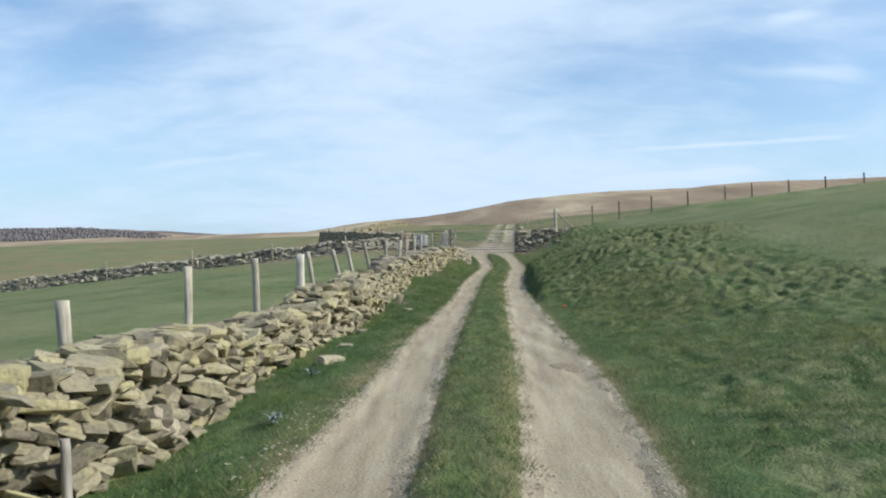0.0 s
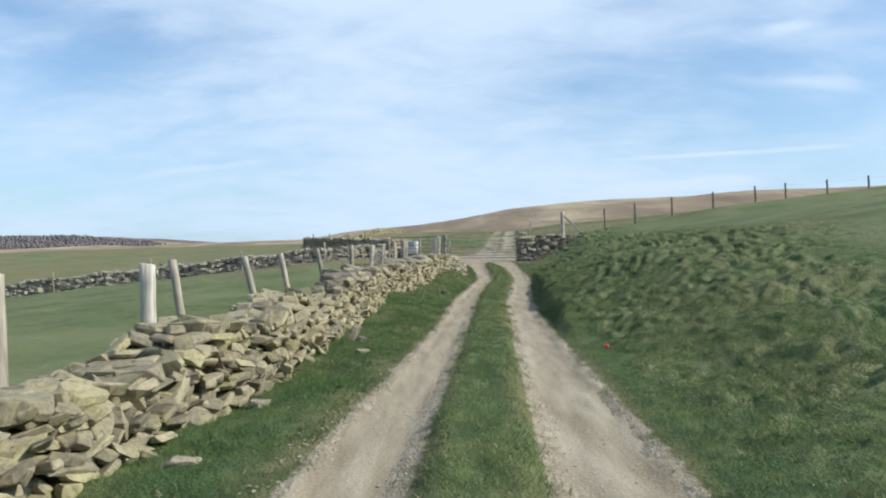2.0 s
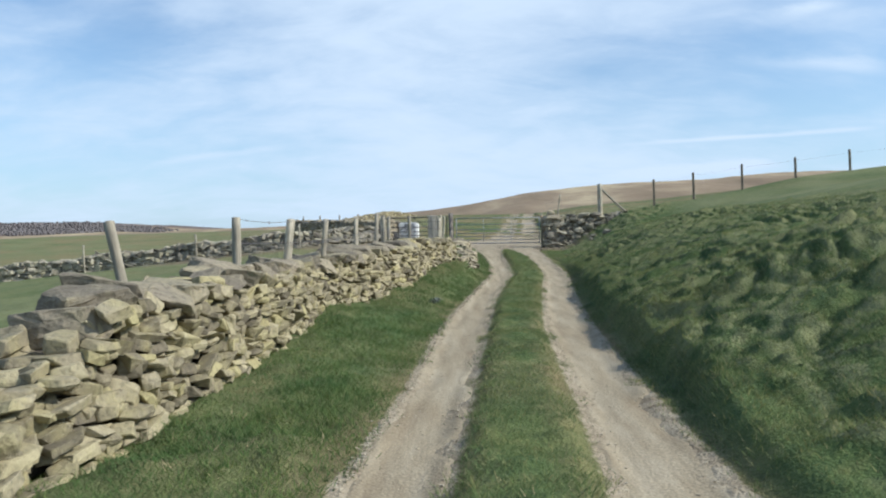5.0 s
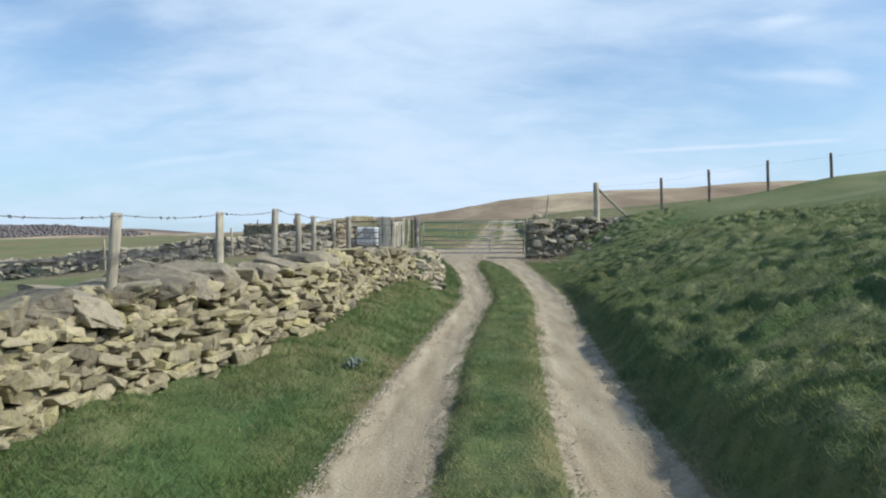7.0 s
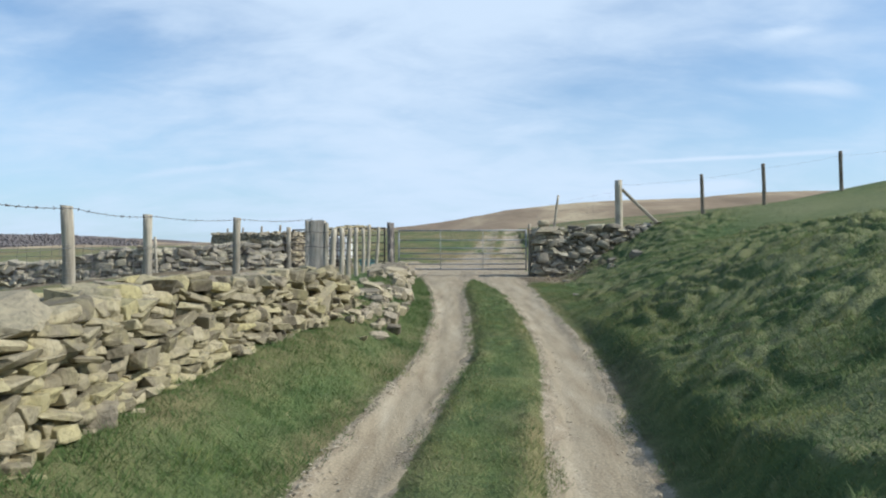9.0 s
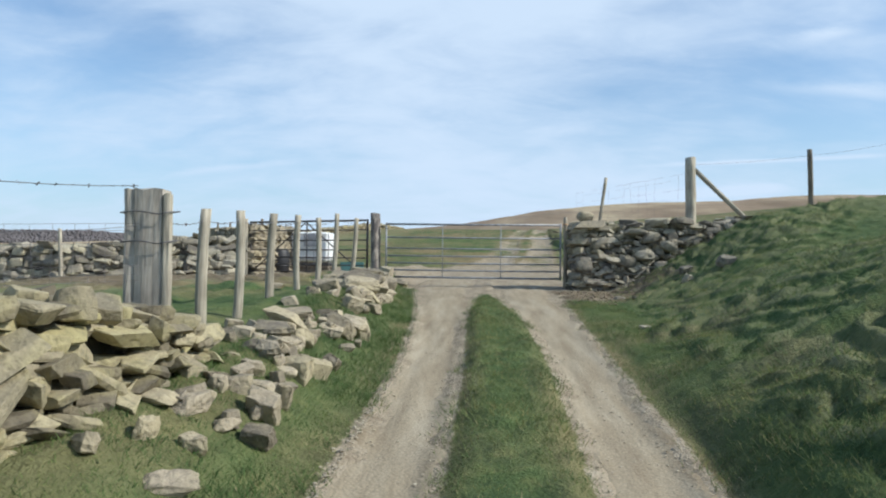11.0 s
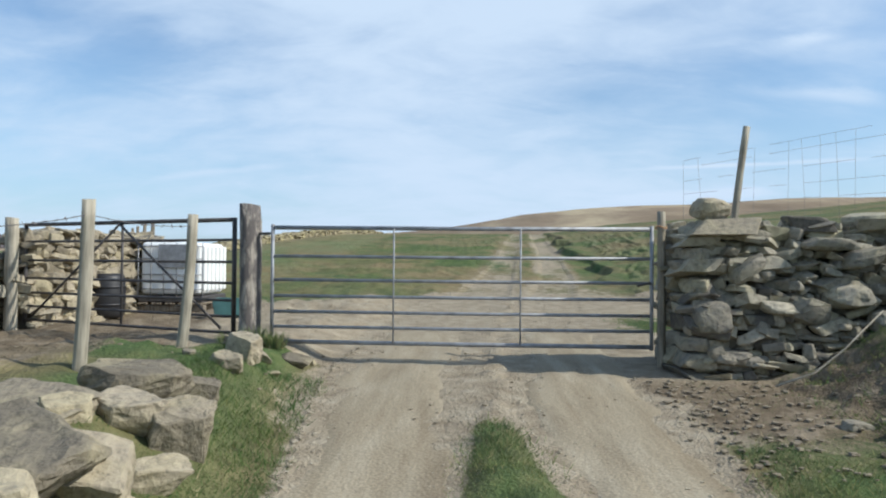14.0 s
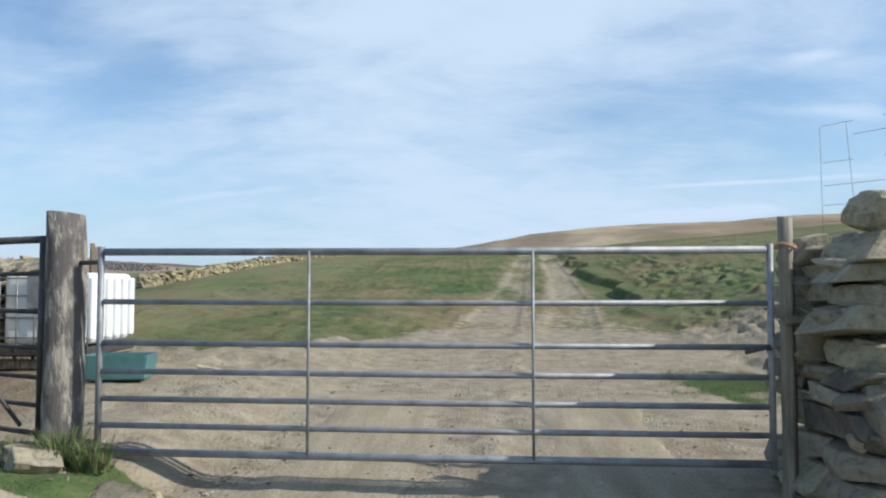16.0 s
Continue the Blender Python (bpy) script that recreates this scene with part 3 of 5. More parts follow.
def make_ground():
    xs = steps((-1400, -200, 50), (-200, -60, 8), (-60, -12, 1.2), (-12, -3.5, .3), (-3.5, 2.4, .07), (2.4, 9.6, .05), (9.6, 11.4, .1), (11.4, 24, .3), (24, 70, 1.5), (70, 240, 8), (240, 1400, 50))
    ys = steps((-900, -60, 60), (-60, -8, 2.5), (-8, 0, .3), (0, 46, .07), (46, 62, .13), (62, 110, .6), (110, 200, 2.5), (200, 600, 10), (600, 900, 20), (900, 2500, 200))
    X, Y = np.meshgrid(xs, ys)
    Z = height(X, Y)
    e0, e1, e2, e3 = (rut(e, Y) for e in (L0, L1, R0, R1))
    inside = np.maximum(smooth(-.12, .02, X - e0) * smooth(-.12, .02, e1 - X), smooth(-.12, .02, X - e2) * smooth(-.12, .02, e3 - X))
    # worn earth before and behind the gate, and by the pens
    yard = smooth(41.0, 42.6, Y + (vnoise(X, Y, 19) - .5)) * (1 - smooth(48.6, 50.6, Y + (vnoise(X * .6, Y * .6, 18) - .5) * 2.4 - np.interp(X, (1, 3, 6, 8), (0, 2.0, 3.0, 3.0)))) * np.where(Y < 43.9, smooth(1.1, 1.9, X), smooth(-9, -5, X)) * (1 - smooth(5.6, 6.8, X - .25 * (Y - 44).clip(0, 8))) + smooth(41, 42.2, Y) * smooth(1.6, 2.4, X) * (1 - smooth(4.2, 5.4, X)) * (1 - smooth(50, 53, Y))
    pens = smooth(38.2, 41.5, Y + (vnoise(X * .8, Y * .8, 61) - .5) * 2.5) * (1 - smooth(46, 52, Y)) * smooth(-16, -9, X) * (1 - smooth(-.6, .3, X + (vnoise(X * 1.5, Y * 1.5, 62) - .5) * .8)) * .75
    yard = yard * (1 - strip_end(X, Y))
    foot = np.exp(-((Y - 42.4) / 1.1) ** 2) * smooth(4.1, 4.6, X + (vnoise(X * 2, Y * 2, 60) - .5) * .6) * (1 - smooth(5.9, 6.6, X + (vnoise(X * 1.5, Y * 1.5, 63) - .5)))
    far_track = np.maximum(smooth(-.5, .1, X - e0) * smooth(-.5, .1, e1 - X), smooth(-.5, .1, X - e2) * smooth(-.5, .1, e3 - X)) * smooth(44, 48, Y) * (1 - smooth(105, 118, Y))
    bare = np.clip(np.maximum.reduce([inside * .85 * (1 - smooth(45, 49, Y)), yard, far_track * (.28 + .5 * vnoise(X * 1.2, Y * .5, 69))]), 0, 1)
    lush = .6 * smooth(.1, .5, e0 - X) * smooth(-.3, .2, X - wall_face(Y)) * (1 - smooth(42.6, 43.4, Y)) * (.45 + .55 * smooth(.3, .65, vnoise(X * .9, Y * .7, 75)))
    mud = np.clip(np.maximum(pens, foot), 0, 1)
    near_edge = np.exp(-(np.minimum(np.abs(X - e3 - .04) * 2, np.abs(X - e0 + .1)) / .22) ** 2) + .8 * np.exp(-(np.minimum(np.abs(X - e1 - .04), np.abs(X - e2 + .10)) / .15) ** 2)
    dry = np.clip(near_edge * (.12 + .75 * vnoise(X * 2.1, Y * 1.1, 68)) * (1 - smooth(60, 90, Y)) + smooth(.58, .8, vnoise(X * .5, Y * .5, 11)) * (.14 + .2 * smooth(44, 60, Y)), 0, 1) * (1 - smooth(120, 170, Y))
    dry = np.clip(dry + smooth(46, 54, Y) * (1 - smooth(100, 130, Y)) * (smooth(.35, .75, vnoise(X * .3, Y * .3, 33)) * .42 + smooth(.42, .78, vnoise(X * 1.6, Y * 1.2, 34)) * .5 + .35 * np.exp(-((Y - 51) / 2.5) ** 2)), 0, 1)
    trodden = smooth(32.5, 36, Y) * (1 - smooth(44, 46, Y)) * smooth(-14, -8, X) * (1 - smooth(.0, .8, X)) * smooth(.35, .65, vnoise(X * 1.1, Y * 1.1, 64)) * (.3 + .45 * smooth(37, 40, Y))
    dry = np.clip(dry + trodden + smooth(.52, .75, vnoise(X * 2.2, Y * 1.3, 65)) * .16 * (Y < 60) * (X > wall_face(Y)) * (X < e3 + .4), 0, 1)
    rank = np.exp(-((X - wall_face(Y) - .2) / .34) ** 2) * smooth(10, 14, Y) * (1 - smooth(40, 43, Y)) * (.25 + .75 * vnoise(X * 2.4, Y * 1.9, 74)) * np.interp(Y, (10, 20, 26, 30, 34, 38), (.25, .2, .3, .75, .85, .5))
    scuffed = smooth(33, 36, Y) * (1 - smooth(40.5, 42, Y)) * smooth(0, .2, X - e3) * (1 - smooth(.8, 2.2, X - e3)) * smooth(.4, .7, vnoise(X * 1.7, Y * 1.5, 81))
    dry = np.clip(dry + rank + .55 * scuffed, 0, 1)
    left_strip = np.exp(-((X - (Y - 76) * .06 + 9) / 4) ** 2) * smooth(64, 80, Y) * (1 - smooth(150, 200, Y))
    dry = np.clip(dry + left_strip * .8, 0, 1)
    moor = smooth(170, 215, Y + (vnoise(X * .03, Y * .02, 12) - .5) * 60)
    wood = smooth(430, 470, Y) * smooth(-262, -290, X + (vnoise(X * .05, Y * .05, 13) - .5) * 30)
    # tuft: painted-lit tussock tops, plus the paler grass of hillside and left field
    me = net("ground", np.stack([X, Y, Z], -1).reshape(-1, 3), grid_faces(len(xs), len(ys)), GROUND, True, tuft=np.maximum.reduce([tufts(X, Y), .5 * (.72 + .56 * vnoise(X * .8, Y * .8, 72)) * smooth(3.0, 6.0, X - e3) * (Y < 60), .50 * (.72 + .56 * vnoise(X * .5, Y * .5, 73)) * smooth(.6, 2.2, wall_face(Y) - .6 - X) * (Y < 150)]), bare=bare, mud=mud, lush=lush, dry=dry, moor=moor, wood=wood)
    tagged(new("ground", me), "tussocky green pasture with worn earth by the gate, rising to brown moor", "ground", kind="structure")


make_ground()


def make_track(name, a, c, seed):
    ys = steps((-30, -6, .6), (-6, 46.4, .1))
    f = np.linspace(-.12, 1.12, 17)
    lo, hi = rut(a, ys)[:, None], rut(c, ys)[:, None]
    Y = np.repeat(ys[:, None], len(f), 1)
    X = lo + (hi - lo) * f[None]
    X = X + (vnoise(Y * 2.5 + seed * 9, f[None] * 2, 20 + seed) - .5) * .16 + (vnoise(Y * 8, f[None] * 3, 22 + seed) - .5) * .06
    Z = height(X, Y, True) + .012 - (.03 + .06 * smooth(40, 42, Y)) * (np.abs(f[None] * 2 - 1) ** 6) + (vnoise(X * 9, Y * 7, 35 + seed) - .5) * .02 * np.abs(f[None] * 2 - 1) ** 4 + (vnoise(X * 6, Y * 1.5, 30 + seed) - .5) * .022 + (vnoise(X * 22, Y * 20, 31 + seed) - .5) * .008
    me = net(name, np.stack([X, Y, Z], -1).reshape(-1, 3), grid_faces(len(f), len(ys)), GRAVEL)
    tagged(new(name, me), "pale stony wheel rut of the farm track", "track", "wheel ruts", "structure")


make_track("track_1", L0, L1, 0)
make_track("track_2", R0, R1, 1)


# ---- helpers for things ----

def empty(name, m, label, category, group="", kind=""):
    ob = new(name)
    ob.matrix_world = m
    return tagged(ob, label, category, group, kind)


def part(name, me, parent, m=None, label=""):
    ob = new(name, me)
    ob.parent = parent
    ob.matrix_parent_inverse = Matrix.Identity(4)
    ob.matrix_basis = m if m is not None else Matrix.Identity(4)
    return tagged(ob, label)


def bm_mesh(name, bm, mat, smooth_shade=False):
    me = bpy.data.meshes.new(name)
    bm.to_mesh(me)
    bm.free()
    if smooth_shade:
        me.polygons.foreach_set("use_smooth", [True] * len(me.polygons))
    me.materials.append(mat)
    return me


def tube_mesh(name, points, radius, mat, sides=8, close=True):
    """A tube along points; radius one number or one for each point."""
    pts = np.array(points, float)
    rad = np.broadcast_to(np.asarray(radius, float), (len(pts),))
    verts, faces = [], []
    for i, p in enumerate(pts):
        d = Vector(pts[min(i + 1, len(pts) - 1)] - pts[max(i - 1, 0)]).normalized()
        side = d.cross(Vector((0, 0, 1)) if abs(d.z) < .9 else Vector((0, 1, 0))).normalized()
        up = side.cross(d)
        for j in range(sides):
            a = 2 * math.pi * j / sides
            verts.append(Vector(p) + (side * math.cos(a) + up * math.sin(a)) * rad[i])
    for i in range(len(pts) - 1):
        for j in range(sides):
            k = (j + 1) % sides
            faces.append((i * sides + j, i * sides + k, (i + 1) * sides + k, (i + 1) * sides + j))
    if close:
        faces.append(tuple(range(sides))[::-1])
        faces.append(tuple(range((len(pts) - 1) * sides, len(pts) * sides)))
    me = bpy.data.meshes.new(name)
    me.from_pydata([tuple(v) for v in verts], [], faces)
    me.polygons.foreach_set("use_smooth", [len(f) == 4 for f in faces])
    me.materials.append(mat)
    me.update()
    return me


def post_mesh(name, length, radius, mat, rng, sides=9, taper=.92):
    """A rough round stake with a sawn, slightly slanting top."""
    rows = 9
    pts, faces = [], []
    bend = rng.uniform(-.02, .02, 2)
    for i in range(rows):
        f = i / (rows - 1)
        r = radius * (1 - (1 - taper) * f)
        for j in range(sides):
            a = 2 * math.pi * j / sides
            rr = r * (1 + .10 * math.sin(3 * a + rng.uniform(0, .5)) + rng.uniform(-.05, .05))
            z = f * length + (.10 * radius * math.cos(a) if i == rows - 1 else 0)
            pts.append((rr * math.cos(a) + bend[0] * math.sin(f * 3.1), rr * math.sin(a) + bend[1] * math.sin(f * 3.1), z))
    for i in range(rows - 1):
        for j in range(sides):
            k = (j + 1) % sides
            faces.append((i * sides + j, i * sides + k, (i + 1) * sides + k, (i + 1) * sides + j))
    faces.append(tuple(range((rows - 1) * sides, rows * sides)))
    faces.append(tuple(range(sides))[::-1])
    me = bpy.data.meshes.new(name)
    me.from_pydata(pts, [], faces)
    me.polygons.foreach_set("use_smooth", [len(f) == 4 for f in faces])
    me.materials.append(mat)
    me.update()
    return me


def upright(base, top):
    """A pose at base whose z axis points to top."""
    d = Vector(top) - Vector(base)
    return Matrix.Translation(base) @ d.to_track_quat("Z", "Y").to_matrix().to_4x4(), d.length


# ---- stones ----
STONE_RNG = np.random.default_rng(5)


def stone_shape(rng, flat):
    """One rough split stone, about 1 x 1 x 1: a skewed block with broken corners, or a wedge-edged slab."""
    bm = bmesh.new()
    if rng.random() < flat:
        n = 5 + rng.integers(3)
        start = rng.uniform(0, 6.28)
        tip = rng.uniform(0, 6.28)
        for k in range(n):
            a = start + 2 * math.pi * (k + rng.uniform(-.34, .34)) / n
            r = .56 * rng.uniform(.80, 1.12)
            thin = .5 * (1 - .4 * max(0.0, math.cos(a - tip)) * rng.uniform(.4, 1))
            x, y = r * math.cos(a), r * math.sin(a)
            inner = rng.uniform(.74, 1.0, 2)
            bm.verts.new((x, y, rng.uniform(-.3, .3) * thin))
            bm.verts.new((x * inner[0], y * inner[0], thin * rng.uniform(.75, 1)))
            bm.verts.new((x * inner[1], y * inner[1], -thin * rng.uniform(.75, 1)))
    else:
        skew = rng.uniform(-.16, .16, 3)
        for sx in (-1, 1):
            for sy in (-1, 1):
                for sz in (-1, 1):
                    p = Vector((sx * rng.uniform(.36, .53) + skew[0] * sz, sy * rng.uniform(.36, .53) + skew[1] * sz, sz * rng.uniform(.34, .52) + skew[2] * sx))
                    if rng.random() < .5:
                        for axis in range(3):
                            q = p.copy()
                            q[axis] *= rng.uniform(.35, .7)
                            bm.verts.new(q)
                    else:
                        bm.verts.new(p)
    bmesh.ops.convex_hull(bm, input=bm.verts)
    loose = [v for v in bm.verts if not v.link_faces]
    bmesh.ops.delete(bm, geom=loose, context="VERTS")
    bmesh.ops.dissolve_limit(bm, angle_limit=radians(11), verts=bm.verts, edges=bm.edges)
    bmesh.ops.bevel(bm, geom=bm.edges[:], offset=rng.uniform(.018, .04), segments=1, affect="EDGES", profile=.5, clamp_overlap=True)
    bmesh.ops.triangulate(bm, faces=bm.faces)
    shift = Vector(rng.uniform(-9, 9, 3))
    for v in bm.verts:
        p = v.co * 2.6 + shift
        v.co += Vector((noise.noise(p), noise.noise(p + Vector((7, 0, 0))), noise.noise(p + Vector((0, 9, 0))))) * .045
    bm.normal_update()
    return bm


def stone_set(mat, count, name="stone"):
    out = []
    for _ in range(count):
        out.append(bm_mesh(name, stone_shape(STONE_RNG, .55), mat))
    return out


STONES = stone_set(STONE, 34)
GREYS = stone_set(GREYSTONE, 24)
TANS = stone_set(ROCK, 20)


def boulder_mesh(name, rng, mat, flat=.45, worn_round=0.0):
    """A larger split block: a skewed block or slab with knocked edges and an uneven face."""
    bm = stone_shape(rng, flat)
    long = [e for e in bm.edges if e.calc_length() > .22]
    bmesh.ops.subdivide_edges(bm, edges=long, cuts=3, use_grid_fill=True)
    bmesh.ops.triangulate(bm, faces=bm.faces)
    shift = Vector(rng.uniform(-9, 9, 3))
    for v in bm.verts:
        v.co = v.co.lerp(v.co.normalized() * .52, worn_round)
        p = v.co + shift
        v.co += Vector((noise.noise(p * 5), noise.noise(p * 5 + Vector((7, 0, 0))), noise.noise(p * 5 + Vector((0, 9, 0))))) * .05
        v.co += Vector((noise.noise(p * 13), noise.noise(p * 13 + Vector((7, 0, 0))), noise.noise(p * 13 + Vector((0, 9, 0))))) * .018
    return bm_mesh(name, bm, mat)


CAPS = [boulder_mesh("stone", np.random.default_rng(160 + i), CAPSTONE, .3) for i in range(20)]
BIG_GREYS = [boulder_mesh("stone", np.random.default_rng(190 + i), GREYSTONE, .1, .5) for i in range(6)]
ROUND_ROCK = boulder_mesh("stone", np.random.default_rng(199), ROCK, .1, .6)


def mesh_arrays(me):
    v = np.empty(len(me.vertices) * 3); me.vertices.foreach_get("co", v)
    f = np.empty(len(me.polygons) * 3, np.int32); me.polygons.foreach_get("vertices", f)
    return v.reshape(-1, 3), f.reshape(-1, 3)


def joined(name, meshes, places, mat):
    cache = {id(m): mesh_arrays(m) for m in meshes}
    V, F, n = [], [], 0
    for me, m in places:
        v, f = cache[id(me)]
        a = np.array(m)
        V.append(v @ a[:3, :3].T + a[:3, 3]); F.append(f + n); n += len(v)
    return net(name, np.concatenate(V), np.concatenate(F), mat, False)


def wall_stones(rng, meshes, line, foot, top, thick, size, mess, both=True, copes=True, squat=.36, grow=lambda s: 1.0):
    """Places of the stones of a dry wall. line: points of its middle, foot/top/thick/mess: functions of the run in metres."""
    pts = np.array(line, float)
    seg = np.linalg.norm(np.diff(pts, axis=0), axis=1)
    run = np.r_[0, np.cumsum(seg)]
    total = run[-1]

    def at(s):
        p = np.array([np.interp(s, run, pts[:, 0]), np.interp(s, run, pts[:, 1])])
        q = np.array([np.interp(min(s + .3, total), run, pts[:, 0]), np.interp(min(s + .3, total), run, pts[:, 1])])
        o = np.array([np.interp(max(s - .3, 0), run, pts[:, 0]), np.interp(max(s - .3, 0), run, pts[:, 1])])
        d = (q - o) / np.linalg.norm(q - o)
        return p, d

    out = []
    for side in ((1, -1) if both else (1,)):
        course, zrel = 0, 0.0
        while zrel < 1.7:
            h = rng.uniform(.6, 1.4) * size * squat
            s = rng.uniform(-.2, 0)
            while s < total:
                length = size * min(1.7, .55 + rng.exponential(.48)) * grow(max(s, 0))
                mid = s + length / 2
                s += length * rng.uniform(.86, .98)
                if not 0 <= mid <= total:
                    continue
                p, d = at(mid)
                z0, z1 = foot(p[0], p[1], mid), top(mid)
                if z0 + zrel > z1 - h * .35:
                    continue
                f = zrel / max(z1 - z0, .3)
                half = thick(mid) * (1 - .32 * f) / 2
                depth = size * rng.uniform(.7, 1.2)
                nrm = np.array([d[1], -d[0]]) * side
                c = p + nrm * (half - depth / 2 + rng.uniform(-.04, .05) * (1 + 2 * mess(mid)))
                zc = z0 + zrel + h / 2 + rng.uniform(-.02, .02) * (1 + 2 * mess(mid))
                k = mess(mid)
                ang = math.degrees(math.atan2(d[1], d[0]))
                hh = h * (rng.uniform(1.5, 2.2) if rng.random() < .13 else rng.uniform(.9, 1.4))
                m = pose(c[0], c[1], zc, rng.normal(0, 6 + 11 * k), rng.normal(0, 6 + 12 * k), ang + rng.normal(0, 9 + 14 * k)) @ Matrix.Diagonal((length * 1.2, depth, hh * 1.22, 1))
                out.append((meshes[rng.integers(len(meshes))], m))
            zrel += h
            course += 1
    if copes:
        for lane in (-.5, .5):
            s = rng.uniform(0, .2)
            while s < total:
                length = size * rng.uniform(.6, 1.7)
                mid = s + length / 2
                s += length * rng.uniform(.75, 1.0)
                if mid > total:
                    break
                p, d = at(mid)
                ang = math.degrees(math.atan2(d[1], d[0]))
                k = mess(mid)
                h = size * rng.uniform(.22, .52)
                t = thick(mid)
                c = p + np.array([d[1], -d[0]]) * (lane * t * .36 + rng.uniform(-.07, .07))
                m = pose(c[0], c[1], top(mid) + h * rng.uniform(0, .3), rng.normal(0, 8 + 10 * k), rng.normal(0, 9 + 12 * k), ang + rng.normal(0, 16)) @ Matrix.Diagonal((length, t * rng.uniform(.35, .62), h, 1))
                out.append((meshes[rng.integers(len(meshes))], m))
    return out


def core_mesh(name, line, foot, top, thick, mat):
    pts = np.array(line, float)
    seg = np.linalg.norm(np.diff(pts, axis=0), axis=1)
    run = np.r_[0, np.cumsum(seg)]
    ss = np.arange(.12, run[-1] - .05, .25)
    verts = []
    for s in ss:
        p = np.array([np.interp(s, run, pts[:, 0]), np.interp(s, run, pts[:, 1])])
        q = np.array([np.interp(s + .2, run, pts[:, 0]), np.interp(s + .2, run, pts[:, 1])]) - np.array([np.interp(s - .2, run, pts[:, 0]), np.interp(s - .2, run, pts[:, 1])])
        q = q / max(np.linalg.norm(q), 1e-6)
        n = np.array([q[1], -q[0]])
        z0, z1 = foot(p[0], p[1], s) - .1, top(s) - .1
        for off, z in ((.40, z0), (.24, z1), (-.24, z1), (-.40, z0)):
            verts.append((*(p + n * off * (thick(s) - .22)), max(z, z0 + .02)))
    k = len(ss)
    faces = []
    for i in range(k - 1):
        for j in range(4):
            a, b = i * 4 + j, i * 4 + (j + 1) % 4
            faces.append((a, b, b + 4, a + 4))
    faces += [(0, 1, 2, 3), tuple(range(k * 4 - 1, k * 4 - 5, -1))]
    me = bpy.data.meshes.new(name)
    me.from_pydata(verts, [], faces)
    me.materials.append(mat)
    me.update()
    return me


def build_wall(name, label, meshes, mat, line, foot, top, thick, size, mess, pick, seed, category="stone wall", limit=300, both=True, squat=.36, copes=True, grow=lambda s: 1.0):
    rng = np.random.default_rng(seed)
    wall = empty(name, Matrix.Identity(4), label, category, kind="structure")
    part("rubble_core", core_mesh("rubble_core", line, foot, top, thick, CORE), wall, label="rubble heart of the wall, coloured dark so the gaps between stones look deep")
    places = wall_stones(rng, meshes, line, foot, top, thick, size, mess, both, copes, squat, grow)
    single = [p for p in places if pick(p[1].translation)]
    single = sorted(single, key=lambda p: -p[1].to_scale()[0] * p[1].to_scale()[2])[:limit]
    chosen = {id(p) for p in single}
    rest = [p for p in places if id(p) not in chosen]
    if rest:
        tagged(part("stones", joined("stones", meshes, rest, mat), wall), kind="stuff")
    for me, m in single:
        part("stone", me, wall, m)
    return wall


# the long, half-fallen wall beside the track
wall_ys = np.arange(-1.5, 34.2, .7)


def long_half(y):
    return float(np.interp(y, (15, 17, 23.5, 25.5, 27.5, 30, 31), (.42, .38, .38, .50, .46, .40, .38)))


long_line = [(float(wall_face(y)) - long_half(y) - .03, y) for y in wall_ys]
_run = np.r_[0, np.cumsum(np.linalg.norm(np.diff(np.array(long_line), axis=0), axis=1))]


def run_y(s):
    return float(np.interp(s, _run, wall_ys))


def long_top(s):
    return float(np.interp(run_y(s), (-2, 4, 5.4, 6.1, 6.8, 8.3, 9.2, 9.7, 10.2, 11.1, 12, 12.8, 13.3, 14, 14.5, 15, 15.8, 16.3, 17.5, 20, 22, 23, 24.2, 26, 28, 30, 32.5, 33.2, 33.7, 34.2), (.48, .46, .40, .16, .27, .30, .30, .44, .55, .45, .54, .64, .66, .48, .33, .32, .48, .78, .81, .85, .86, .92, .98, 1.03, 1.14, 1.18, 1.19, 1.12, .95, .72))) - .11 + .02 * math.sin(s * 2.3)


def long_thick(s):
    return 2 * long_half(run_y(s))


def long_mess(s):
    return float(np.interp(run_y(s), (0, 14, 17, 30, 34), (1.0, .8, .25, .3, .8)))


_fy = np.arange(-3, 36, .1)
_fz = height(wall_face(_fy) - .07, _fy)
build_wall("wall_long", "half-fallen dry stone wall of lichened yellow sandstone along the track", STONES, STONE, long_line,
           lambda x, y, s: float(np.interp(y, _fy, _fz)) - .05, long_top, long_thick, .175, long_mess,
           lambda p: 1 < p.y < 33.5 and p.x > wall_face(p.y) - .4, 3, copes=False, limit=900, squat=.34, grow=lambda s: float(np.interp(run_y(s), (0, 10, 15, 19, 22, 27, 33), (1.12, 1.12, 1.05, .95, 1.0, 1.1, 1.12))))

